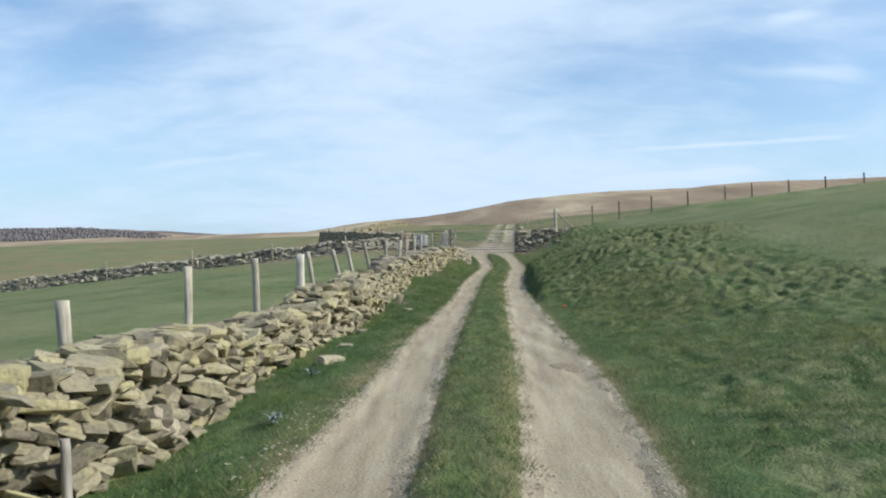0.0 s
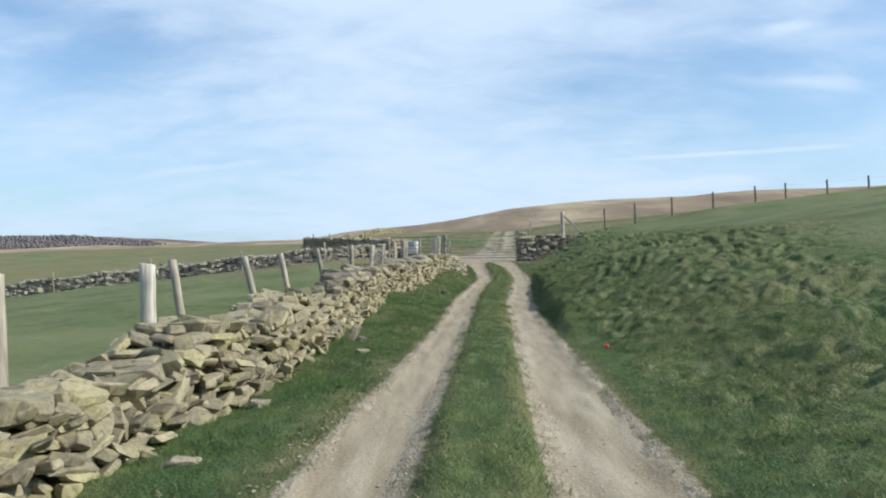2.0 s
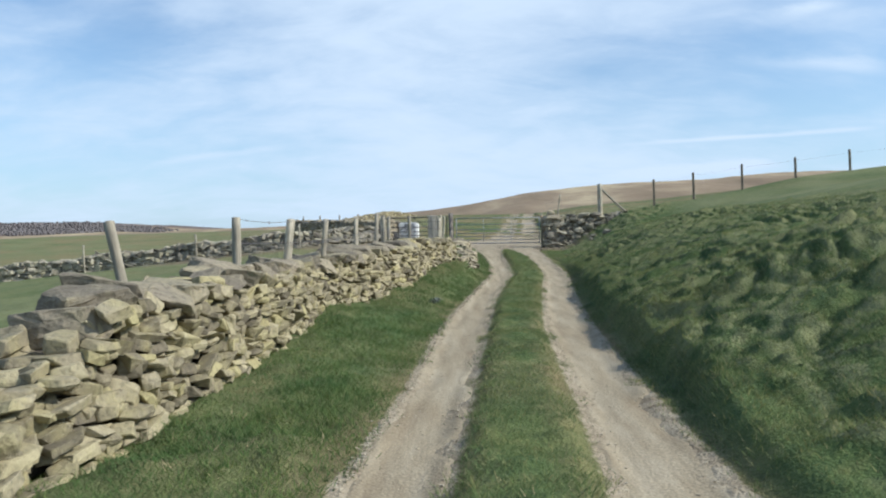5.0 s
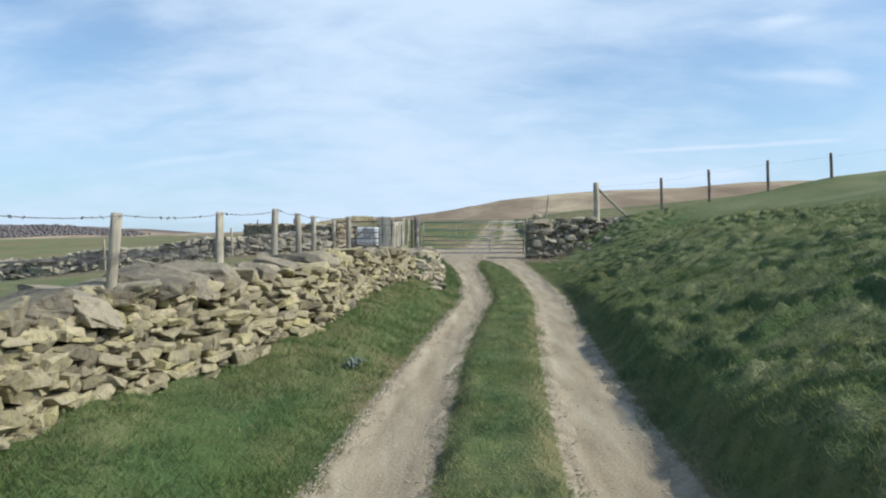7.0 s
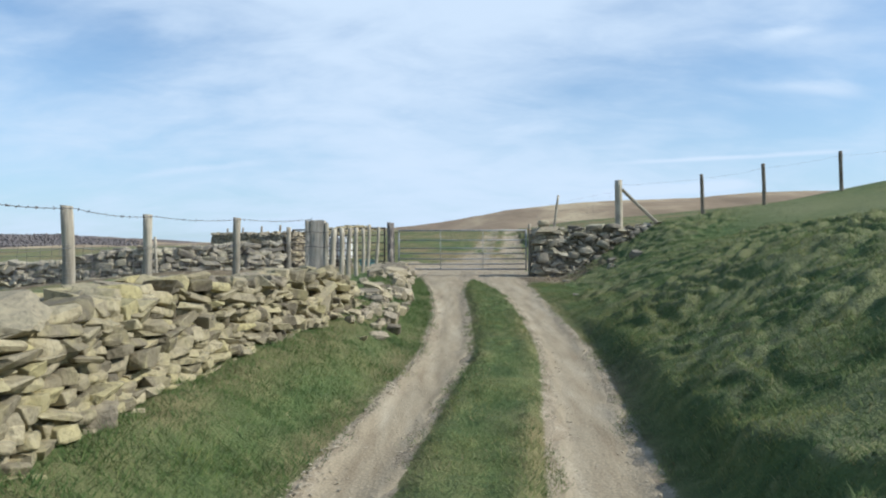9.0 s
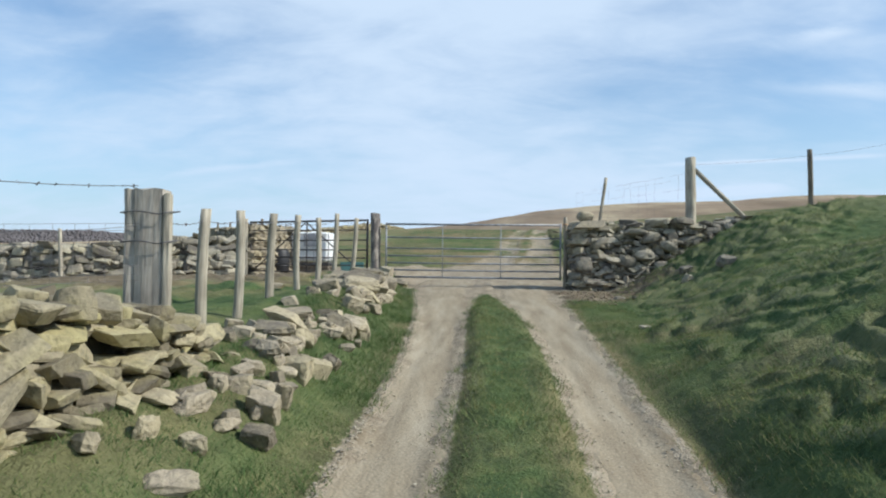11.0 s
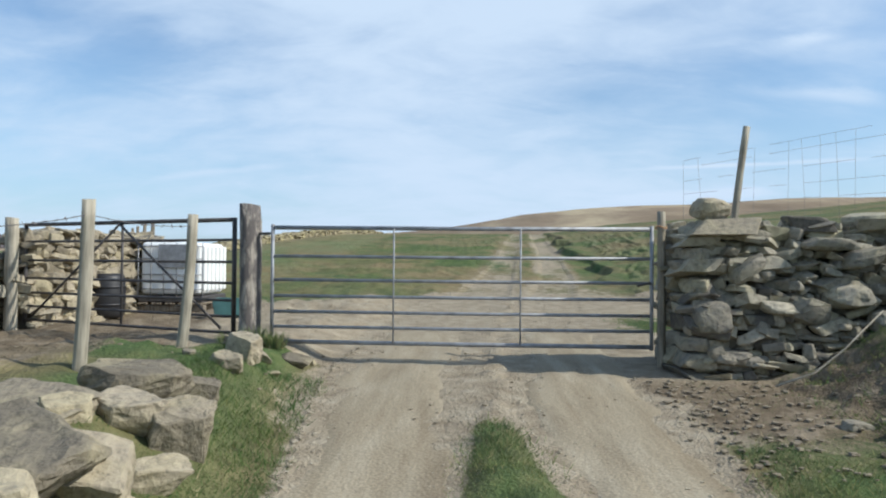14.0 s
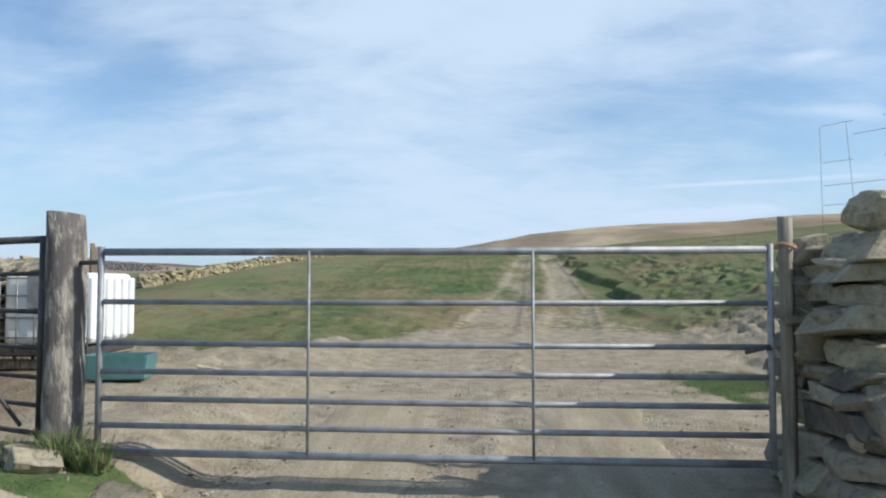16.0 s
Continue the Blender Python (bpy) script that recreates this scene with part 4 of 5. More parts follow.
# its top stones: small and loose at the fallen end, large grey slabs where it still stands
top_rng = np.random.default_rng(31)
s = .3
while s < _run[-1] - .2:
    y = run_y(s)
    slab = (18.5 < y < 27.5 and top_rng.random() < .75) or (16.0 < y < 16.9)
    if slab:
        length, high = top_rng.uniform(.28, .50), top_rng.uniform(.15, .23)
    else:
        length, high = top_rng.uniform(.16, .34), top_rng.uniform(.07, .13)
    kinds = CAPS if slab or (15.8 < y < 31 and top_rng.random() < .35) else STONES
    for lane in ((-.02,) if slab else (-.2, 0, .17)):
        y = run_y(s + length / 2)
        up = not slab and top_rng.random() < .12
        wide = top_rng.uniform(.5, .68) if slab else top_rng.uniform(.24, .4)
        part("capstone", kinds[top_rng.integers(len(kinds))], bpy.data.objects["wall_long"],
             pose(float(wall_face(y)) - long_half(y) - .03 + lane + top_rng.uniform(-.05, .05), y + top_rng.uniform(-.06, .06), long_top(s) + high * (.22 if slab else .5 if up else .3), top_rng.normal(4 if slab else 0, 9), top_rng.normal(0, 8), 90 + top_rng.normal(0, 18))
             @ Matrix.Diagonal((length * (.75 if up else 1.08), wide * (.6 if up else 1), high * (1.5 if up else 1.2), 1)), "large weathered top stone")
    s += length * top_rng.uniform(.86, 1.0)

# the squared end of wall beside the gate, running up the hillside
right_line = [(4.86, 43.82), (6.0, 43.88), (7.2, 43.95), (8.2, 43.95), (9.0, 43.9)]


def right_top(s):
    return float(np.interp(s, (0, 1, 2.3, 3.3, 4.2), (2.13, 2.12, 2.10, 2.22, 2.36)))


_rx = np.linspace(4.4, 9.5, 52)
_rz = height(_rx, np.full(52, 43.4))
build_wall("wall_right", "dry stone wall end of grey gritstone beside the field gate", GREYS, GREYSTONE, right_line,
           lambda x, y, s: min(float(np.interp(x, _rx, _rz)), right_top(s) - .4) - .05, right_top, lambda s: .80, .185, lambda s: .45,
           lambda p: p.y < 43.8, 8, squat=.34)
end_rng = np.random.default_rng(89)
z = _rz[0] - .05
while z < 2.08:
    h = end_rng.uniform(.09, .16)
    y = 43.46
    while y < 44.2:
        l = end_rng.uniform(.26, .55)
        part("quoin", GREYS[end_rng.integers(len(GREYS))], bpy.data.objects["wall_right"], pose(4.95 + end_rng.uniform(-.03, .03), y + l / 2, z + h / 2, end_rng.normal(0, 3), end_rng.normal(0, 3), 90 + end_rng.normal(0, 5)) @ Matrix.Diagonal((l * 1.08, end_rng.uniform(.24, .36), h * 1.02, 1)))
        y += l * .95
    z += h
cap_rng = np.random.default_rng(88)
for x, y, z, l, w_, h, turn in ((5.16, 43.62, 2.12, .56, .46, .17, 4), (5.08, 43.68, 2.29, .34, .30, .21, 12), (5.95, 43.7, 2.17, .42, .36, .14, -8), (6.55, 43.75, 2.22, .5, .4, .13, 12), (6.95, 43.7, 2.2, .5, .4, .16, -20)):
    part("capstone", ROUND_ROCK if h > .2 else (TANS if x < 5.3 else GREYS)[cap_rng.integers(len(TANS))], bpy.data.objects["wall_right"], pose(x, y, z, cap_rng.normal(0, 5), cap_rng.normal(0, 6), turn) @ Matrix.Diagonal((l, w_, h, 1)), "large flat capstone")

# the larger stones that stand out of its face
for i, (x, z, l, h, tip) in enumerate(((5.03, 1.33, .35, .33, 8), (5.34, 1.75, .34, .16, -38), (5.88, 1.39, .38, .24, 4), (6.23, 1.52, .40, .22, -10), (6.35, 1.86, .36, .17, -14), (5.24, .98, .46, .14, 2), (5.6, 1.42, .3, .12, 5), (6.05, 1.98, .44, .12, 0), (6.7, 1.7, .36, .2, 12), (6.6, 1.3, .34, .22, -6))):
    part("face_stone", BIG_GREYS[i % len(BIG_GREYS)], bpy.data.objects["wall_right"], pose(x, 43.53, z, 0, tip, cap_rng.normal(0, 6)) @ Matrix.Diagonal((l, .30, h, 1)))

# the low cross wall of the left-hand fields
cross_line = [(-2.7, 45.55), (-4.2, 45.0), (-6.2, 44.35), (-10.5, 44.5), (-15.5, 44.6), (-21, 44.4), (-28, 44.3), (-38, 44.2)]


def cross_top_at(x, y):
    return float(height(x, y, False)) + .78


_cl = np.array(cross_line); _cr = np.r_[0, np.cumsum(np.linalg.norm(np.diff(_cl, axis=0), axis=1))]


def cross_top(s):
    x, y = float(np.interp(s, _cr, _cl[:, 0])), float(np.interp(s, _cr, _cl[:, 1]))
    return cross_top_at(x, y) + .06 * math.sin(s * 1.7)


build_wall("wall_cross", "low grey dry stone wall across the left-hand fields", GREYS, GREYSTONE, cross_line,
           lambda x, y, s: float(height(x, y, False)) - .08, cross_top, lambda s: .7, .27, lambda s: .4,
           lambda p: p.x > -9 and p.y < 45.2, 12, limit=200)

# the pen's wall: beside the side gate, then back along the old fold
pen_line = [(-2.5, 45.7), (-2.3, 47.0), (-2.1, 48.2), (-3.0, 50.0), (-5.2, 54.5), (-11.2, 66.8)]
build_wall("wall_pen", "lichened dry stone wall of the sheep pen, taller and darker towards the old fold", TANS, ROCK, pen_line,
           lambda x, y, s: float(height(x, y, False)) - .08, lambda s: float(np.interp(s, (0, 3, 22), (2.08, 2.12, 2.75))) + .04 * math.sin(s * 2), lambda s: .7, .19, lambda s: .35,
           lambda p: p.y < 48.3 and p.x > -2.5, 14, limit=260)

# the wall that climbs the far pasture beyond the gate
far_line = [(-12.6, 75.0), (-12.2, 76.5), (-10.5, 88), (-8, 110), (-5, 140)]
_fr = np.r_[0, np.cumsum(np.linalg.norm(np.diff(np.array(far_line), axis=0), axis=1))]
build_wall("wall_far", "pale dry stone wall climbing the pasture beyond the gate", STONES, STONE, far_line,
           lambda x, y, s: float(height(x, y, False)) - .15, lambda s: float(height(*[float(np.interp(s, _fr, c)) for c in np.array(far_line).T], False)) + .85, lambda s: .8, .42, lambda s: .4, lambda p: False, 19)

# ---- gate ----
def make_field_gate():
    a, b = Vector((1.02, 44.09, 0)), Vector((4.62, 43.905, 0))
    d = (b - a)
    yaw = math.degrees(math.atan2(d.y, d.x))
    W, z0, z1 = d.length, 1.02, 2.118
    gate = empty("field_gate", pose(a.x, a.y, .86, 0, 0, yaw), "closed seven-bar galvanised steel field gate across the track", "gate")
    zo = .86
    heights = [z0, 1.165, 1.31, 1.46, 1.615, 1.842, z1]
    for i, z in enumerate(heights):
        r = .021 if i in (0, 6) else .016
        part("bar", tube_mesh("bar", [(0.02, 0, z - zo), (W / 2, 0, z - zo - .004), (W - .02, 0, z - zo)], r, STEEL, 10), gate)
    for x in (0, W):
        part("end_stile", tube_mesh("end_stile", [(x, 0, z0 - zo - .03), (x, 0, z1 - zo + .03)], .018, STEEL, 10), gate)
    for x in (W * .328, W * .662):
        me = tube_mesh("flat_upright", [(x, -.018, z0 - zo), (x, -.018, z1 - zo)], .008, STEEL, 4)
        part("upright", me, gate)
    part("latch", tube_mesh("latch", [(W, 0, .74), (W - .02, -.03, .76), (W - .14, -.03, .73)], .012, DARKSTEEL, 6), gate, label="dark steel latch handle")
    part("hinge", tube_mesh("hinge", [(0, 0, .16), (-.16, .05, .16)], .014, DARKSTEEL, 6), gate)
    part("hinge", tube_mesh("hinge", [(0, 0, 1.2), (-.16, .05, 1.2)], .014, DARKSTEEL, 6), gate)


make_field_gate()


def make_post(name, base, top, radius, mat, label, category="post", group="", seed=0, sides=10, taper=.94):
    rng = np.random.default_rng(seed)
    bx, by, bz = base
    base = (bx, by, bz - .12)
    m, length = upright(base, top)
    ob = new(name, post_mesh(name, length, radius, mat, rng, sides, taper))
    ob.matrix_world = m
    return tagged(ob, label, category, group)


make_post("gate_post", (.775, 44.16, ground_z(.775, 44.16)), (.765, 44.17, 2.34), .105, BARK, "thick round weathered gate post with peeling bark", "gate post", seed=1, sides=14, taper=.97)
make_post("gate_post", (4.72, 43.95, ground_z(4.72, 43.95)), (4.72, 43.95, 2.29), .042, WOOD, "slim squared wooden slamming post against the wall end", "gate post", seed=2, sides=4)


def make_side_gate():
    a, b = Vector((.60, 44.25, 0)), Vector((-2.32, 45.66, 0))
    d = b - a
    W = d.length
    yaw = math.degrees(math.atan2(d.y, d.x))
    gz = 1.0
    gate = empty("side_gate", pose(a.x, a.y, gz, 0, 0, yaw), "dark rusted tubular steel gate with diagonal braces into the pen", "gate")
    t = 1.20
    for z, r in ((.08, .016), (.24, .014), (.40, .014), (.57, .014), (.78, .014), (1.0, .014), (t, .022)):
        part("bar", tube_mesh("bar", [(0, 0, z), (W, 0, z)], r, DARKSTEEL, 8), gate)
    for x in (0, W):
        part("end_stile", tube_mesh("end_stile", [(x, 0, .05), (x, 0, t + .02)], .024, DARKSTEEL, 8), gate)
    part("upright", tube_mesh("upright", [(W / 2, -.02, .08), (W / 2, -.02, t)], .014, DARKSTEEL, 6), gate)
    for x in (.15, W - .15):
        part("brace", tube_mesh("brace", [(W / 2, .02, t - .02), (x, .02, .12)], .013, DARKSTEEL, 6), gate)


make_side_gate()

# ---- fence posts ----
NEAR_POSTS = [  # x, y, top z, lean, radius
    (-2.62, 4.0, .74, -.09, .055), (-2.40, 6.2, .95, .02, .045), (-2.24, 8.4, 1.01, -.03, .05), (-1.97, 10.2, 1.055, 0, .074), (-1.95, 10.75, 1.09, -.22, .042),
    (-1.89, 13.1, 1.12, -.30, .048), (-1.86, 15.1, 1.17, -.34, .045), (-1.80, 18.05, 1.28, -.30, .046), (-1.39, 20.2, 1.38, -.01, .05)]
WALL_POSTS = [(-1.0, 21.2, 1.39, .10, .055), (-.91, 23.15, 1.45, .13, .043), (-.74, 25.2, 1.56, .04, .044), (-.56, 27.0, 1.69, .01, .046), (-.62, 28.8, 1.72, 0, .048), (-.64, 30.4, 1.75, 0, .046), (-.23, 32.06, 1.81, 0, .048)]
STAKES = [(.505, 35.05, 1.80, .03, .048), (.495, 36.02, 1.85, .03, .046), (.48, 37.3, 1.90, .04, .050), (.44, 38.7, 1.97, 0, .046), (.43, 40.05, 2.01, .01, .044), (.41, 41.73, 2.18, .05, .044), (.51, 43.34, 2.19, .10, .046)]
PEN_POSTS = [(-2.42, 45.55, 2.28, 0, .075)]
LEFT_POSTS = NEAR_POSTS + WALL_POSTS + STAKES + PEN_POSTS
left_tops = []
for i, (x, y, zt, lx, r) in enumerate(LEFT_POSTS):
    make_post("fence_post", (x - lx, y, ground_z(x - lx, y)), (x, y, zt), r, PALEPOST if i == 3 else WOOD, "thick bleached round fence post with peeling bark" if i == 3 else "leaning weathered round fence post behind the wall" if abs(lx) > .09 else "weathered grey round wooden fence post", "fence post", "fence posts beside the track", 100 + i)
    left_tops.append((x, y, zt))

make_post("stake", (-1.59, 2.07, -0.33), (-1.60, 2.07, 0.14), .028, PALEWOOD, "short broken grey stake before the fallen wall", "stake", seed=71)
rng0 = np.random.default_rng(44)
big = empty("straining_post", pose(.36, 34.28, ground_z(.36, 34.28)), "thick grey straining post made of paired old timbers wrapped with wire", "post")
def plank_mesh(name, length, w, d, mat, rng):
    """A rough squared timber with waney edges and a worn top."""
    rows, pts, faces = 10, [], []
    ring = [(-.5, -.5), (-.2, -.53), (.2, -.5), (.5, -.46), (.53, 0), (.5, .5), (0, .54), (-.5, .5), (-.54, 0)]
    n = len(ring)
    for i in range(rows):
        f = i / (rows - 1)
        for a, b in ring:
            j = rng.uniform(-.03, .03, 2)
            pts.append(((a + j[0]) * w, (b + j[1]) * d, f * length + (rng.uniform(-.015, .012) if i == rows - 1 else 0)))
    for i in range(rows - 1):
        for j in range(n):
            k = (j + 1) % n
            faces.append((i * n + j, i * n + k, (i + 1) * n + k, (i + 1) * n + j))
    faces += [tuple(range((rows - 1) * n, rows * n)), tuple(range(n))[::-1]]
    me = bpy.data.meshes.new(name)
    me.from_pydata(pts, [], faces)
    me.materials.append(mat)
    me.update()
    return me


big_h = 1.99 - ground_z(.36, 34.28)
part("timber", plank_mesh("timber", big_h, .075, .14, PALEWOOD, rng0), big, pose(-.135, .01, -.1))
part("timber", plank_mesh("timber", big_h, .20, .17, PALEWOOD, rng0), big, pose(.012, .02, -.1))
part("strip", plank_mesh("strip", big_h - .04, .05, .07, WOOD, rng0), big, pose(.145, -.03, -.1), "pale split stake")
for z in (big_h - .28, big_h - .5):
    ring = [(x, y, z + dz) for x, y, dz in ((-.19, -.09, 0), (-.05, -.10, .012), (.10, -.095, -.01), (.185, -.09, .006), (.19, .09, .02), (0, .125, 0), (-.19, .10, 0), (-.19, -.09, 0))]
    part("wire_binding", tube_mesh("wire_binding", ring, .005, WIRE, 4), big)

RIGHT_POSTS = [(9.487, 43.611, 3.66), (11.07, 43.3, 3.91), (12.93, 42.8, 4.18), (15.15, 42.85, 4.44), (17.46, 43.0, 4.75), (19.11, 43.0, 4.91), (21.4, 43.1, 5.08), (23.7, 43.2, 5.28), (26.1, 43.3, 5.5), (28.6, 43.4, 5.7)]
for i, (x, y, zt) in enumerate(RIGHT_POSTS):
    make_post("fence_post", (x + .03, y, ground_z(x, y)), (x, y, zt), .05, OLDWOOD, "dark weathered fence post on the crest of the pasture", "fence post", "fence posts on the hillside", 200 + i)

tall = empty("corner_post", pose(7.24, 43.92, 1.5), "tall round corner post with a slanting strut behind the wall", "post")
part("pole", post_mesh("pole", 2.03, .105, WOOD, np.random.default_rng(9), 12, .95), tall)
me, ln = upright((1.35, .1, .62), (.10, .02, 1.78))
part("strut", post_mesh("strut", ln, .05, WOOD, np.random.default_rng(10), 8, .95), tall, me)
make_post("fence_post", (5.40, 44.05, 2.0), (5.56, 44.06, 3.12), .034, WOOD, "thin leaning stake standing on the wall top", "fence post", seed=77)

CROSS_POSTS = [(-20.9, 44.05, .47), (-15.5, 44.1, 1.15), (-10.5, 44.1, 1.565), (-5.87, 43.95, 1.94)]
for i, (x, y, zt) in enumerate(CROSS_POSTS):
    make_post("fence_post", (x + .05, y, ground_z(x, y)), (x, y, zt), .04, WOOD, "slim pale fence post in front of the cross wall", "fence post", "fence posts along the cross wall", 300 + i)
for i, f in enumerate((.3, .5, .75, 1.0)):
    x, y = -3.0 - 8.2 * f, 50 + 16.8 * f
    make_post("fence_post", (x + .6, y + .3, ground_z(x + .6, y + .3)), (x + .62, y + .3, 2.65 + .5 * f), .05, OLDWOOD, "dark post beside the sheepfold wall", "fence post", "fence posts of the sheepfold", 320 + i)

# ---- wire ----
def wire_run(name, tops, drop, label, barbs=True, radius=.0028, sag=.03):
    pts = []
    for (a, b) in zip(tops[:-1], tops[1:]):
        for f in np.linspace(0, 1, 6)[:-1]:
            pts.append((a[0] + (b[0] - a[0]) * f, a[1] + (b[1] - a[1]) * f, a[2] + (b[2] - a[2]) * f - drop - sag * 4 * f * (1 - f)))
    pts.append((tops[-1][0], tops[-1][1], tops[-1][2] - drop))
    me = tube_mesh(name, pts, radius, WIRE, 4)
    ob = tagged(new(name, me), label, "wire", "fence wires")
    return ob, pts


def barb_mesh(pts, gap=.11):
    V, F = [], []
    rng = np.random.default_rng(2)
    for a, b in zip(pts[:-1], pts[1:]):
        a, b = np.array(a), np.array(b)
        n = max(1, int(np.linalg.norm(b - a) / gap))
        for i in range(n):
            c = a + (b - a) * (i + .5) / n
            for _ in range(2):
                d = rng.normal(0, 1, 3); d /= np.linalg.norm(d)
                o = rng.normal(0, .003, 3)
                k = len(V)
                V += [c - d * .014 + o, c + d * .014 + o, c + d * .014 - o, c - d * .014 - o]
                F.append((k, k + 1, k + 2, k + 3))
    me = bpy.data.meshes.new("barbs")
    me.from_pydata([tuple(v) for v in V], [], F)
    me.materials.append(WIRE)
    return me


big_top = (.30, 34.2, 1.93)
front_run = [(x + .05, y, z) for x, y, z in left_tops[8:16]] + [big_top]
w, pts = wire_run("barbed_wire", front_run, .02, "rusty barbed wire strung between the fence posts")
tagged(part("barbs", barb_mesh(pts), w), kind="stuff")
w, pts = wire_run("plain_wire", front_run, .32, "thin top wire of the stock netting", radius=.002)
w, pts = wire_run("barbed_wire", [(.45, 34.3, 1.75)] + [(x, y, z) for x, y, z in left_tops[16:23]], .10, "barbed wire along the stakes beside the track")
tagged(part("barbs", barb_mesh(pts), w), kind="stuff")
rt = [(x, y, z) for x, y, z in RIGHT_POSTS]
wire_run("plain_wire", [(7.2, 43.9, 3.5)] + rt, .12, "wire along the crest fence", radius=.0018)


def netting(name, a, b, z0, z1, gap, label, torn=False):
    """A sheet of square stock netting between two points."""
    V, F = [], []

    def strand(p, q, r=.0013):
        d = (np.array(q) - np.array(p)); d = d / np.linalg.norm(d)
        s = np.cross(d, (0, 0, 1.0)); s = s / np.linalg.norm(s) if np.linalg.norm(s) > .1 else np.array((1., 0, 0))
        u = np.cross(s, d)
        k = len(V)
        for e in (p, q):
            for o in (s, u - s * .5, -u - s * .5):
                V.append(np.array(e) + o * r)
        for j in range(3):
            n = (j + 1) % 3
            F.append((k + j, k + n, k + 3 + n, k + 3 + j))
    a, b = np.array(a, float), np.array(b, float)
    length = np.linalg.norm(b - a)
    n = int(length / gap)
    rng = np.random.default_rng(int(length * 100))
    rows = np.array([0, .12, .27, .45, .66, .88, 1.0])
    for i in range(n + 1):
        if torn and rng.random() < .35:
            continue
        p = a + (b - a) * i / n
        w1, w2 = rng.normal(0, .012, 2), rng.normal(0, .012, 2)
        strand((p[0] + w1[0], p[1] + w1[1], z0(i / n)), (p[0] + w2[0], p[1] + w2[1], z1(i / n)))
    for r in rows:
        for i in range(n):
            if torn and rng.random() < .3:
                continue
            p, q = a + (b - a) * i / n, a + (b - a) * (i + 1) / n
            strand((p[0], p[1], z0(i / n) + (z1(i / n) - z0(i / n)) * r), (q[0], q[1], z0((i + 1) / n) + (z1((i + 1) / n) - z0((i + 1) / n)) * r))
    me = bpy.data.meshes.new(name)
    me.from_pydata([tuple(v) for v in V], [], F)
    me.materials.append(WIRE)
    return tagged(new(name, me), label, "wire netting", "stock netting")


netting("stock_netting", (4.95, 44.0), (7.15, 43.92), lambda f: 2.2 + .05 * f, lambda f: 2.78 + .42 * f, .15, "torn rusty stock netting above the wall end", True)
for (a, b) in zip(left_tops[8:16], left_tops[9:16] + [(.28, 34.2, 1.93)]):
    netting("stock_netting", (a[0] + .04, a[1]), (b[0] + .04, b[1]), lambda f: .75 + a[2] * .25, lambda f, a=a, b=b: a[2] - .3 + (b[2] - a[2]) * f, .16, "fine stock netting on the posts behind the wall")

# ---- tank ----
def rounded_box(name, size, r, mat, seg=3):
    bm = bmesh.new()
    bmesh.ops.create_cube(bm, size=1)
    bmesh.ops.scale(bm, vec=size, verts=bm.verts)
    bmesh.ops.bevel(bm, geom=bm.edges[:], offset=r, segments=seg, affect="EDGES", profile=.5)
    return bm_mesh(name, bm, mat, False)


def make_tank():
    x0, x1, y0, y1 = -1.82, -.88, 47.6, 48.7
    gz = ground_z(-1.3, 48.0)
    w, d, h = x1 - x0, y1 - y0, 2.06 - gz - .26
    tank = empty("water_tank", pose((x0 + x1) / 2, (y0 + y1) / 2, gz), "white plastic bulk water tank in a caged pallet beside the pen", "water tank")
    bottle = part("bottle", rounded_box("bottle", (w - .05, d - .05, h), .06, TANKWHITE), tank, pose(0, 0, .26 + h / 2), "white plastic bottle")
    for i in range(6):
        y = -d / 2 + .1 + i * (d - .2) / 5
        part("rib", rounded_box("rib", (.05, .09, h - .1), .02, TANKWHITE), bottle, pose(w / 2 - .005, y, 0))
    for z in (.34, .55, .78, h + .2):
        part("cage_bar", tube_mesh("cage_bar", [(-w / 2, -d / 2, z), (w / 2, -d / 2, z)], .009, STEEL, 6), tank)
    for i in range(6):
        x = -w / 2 + i * w / 5
        part("cage_bar", tube_mesh("cage_bar", [(x, -d / 2, .2), (x, -d / 2, h + .25)], .009, STEEL, 6), tank)
    part("name_plate", rounded_box("name_plate", (.46, .012, .34), .004, STEEL, 1), tank, pose(.06, -d / 2 - .012, .82), "grey steel plate")
    part("lid", tube_mesh("lid", [(0, 0, h / 2 - .01), (0, 0, h / 2 + .04)], .09, TANKWHITE, 14), bottle)
    pallet = part("pallet", rounded_box("pallet", (w, d, .09), .01, DARKSTEEL, 1), tank, pose(0, 0, .195), "dark steel pallet tray")
    for y in (-d / 2 + .08, 0, d / 2 - .08):
        part("runner", rounded_box("runner", (w + .04, .12, .10), .01, OLDWOOD, 1), pallet, pose(0, y, -.135), "wooden runner")
    for i in range(5):
        part("board", rounded_box("board", (.14, d + .04, .025), .005, OLDWOOD, 1), pallet, pose(-w / 2 + .08 + i * (w - .16) / 4, 0, -.065), "wooden board")


make_tank()


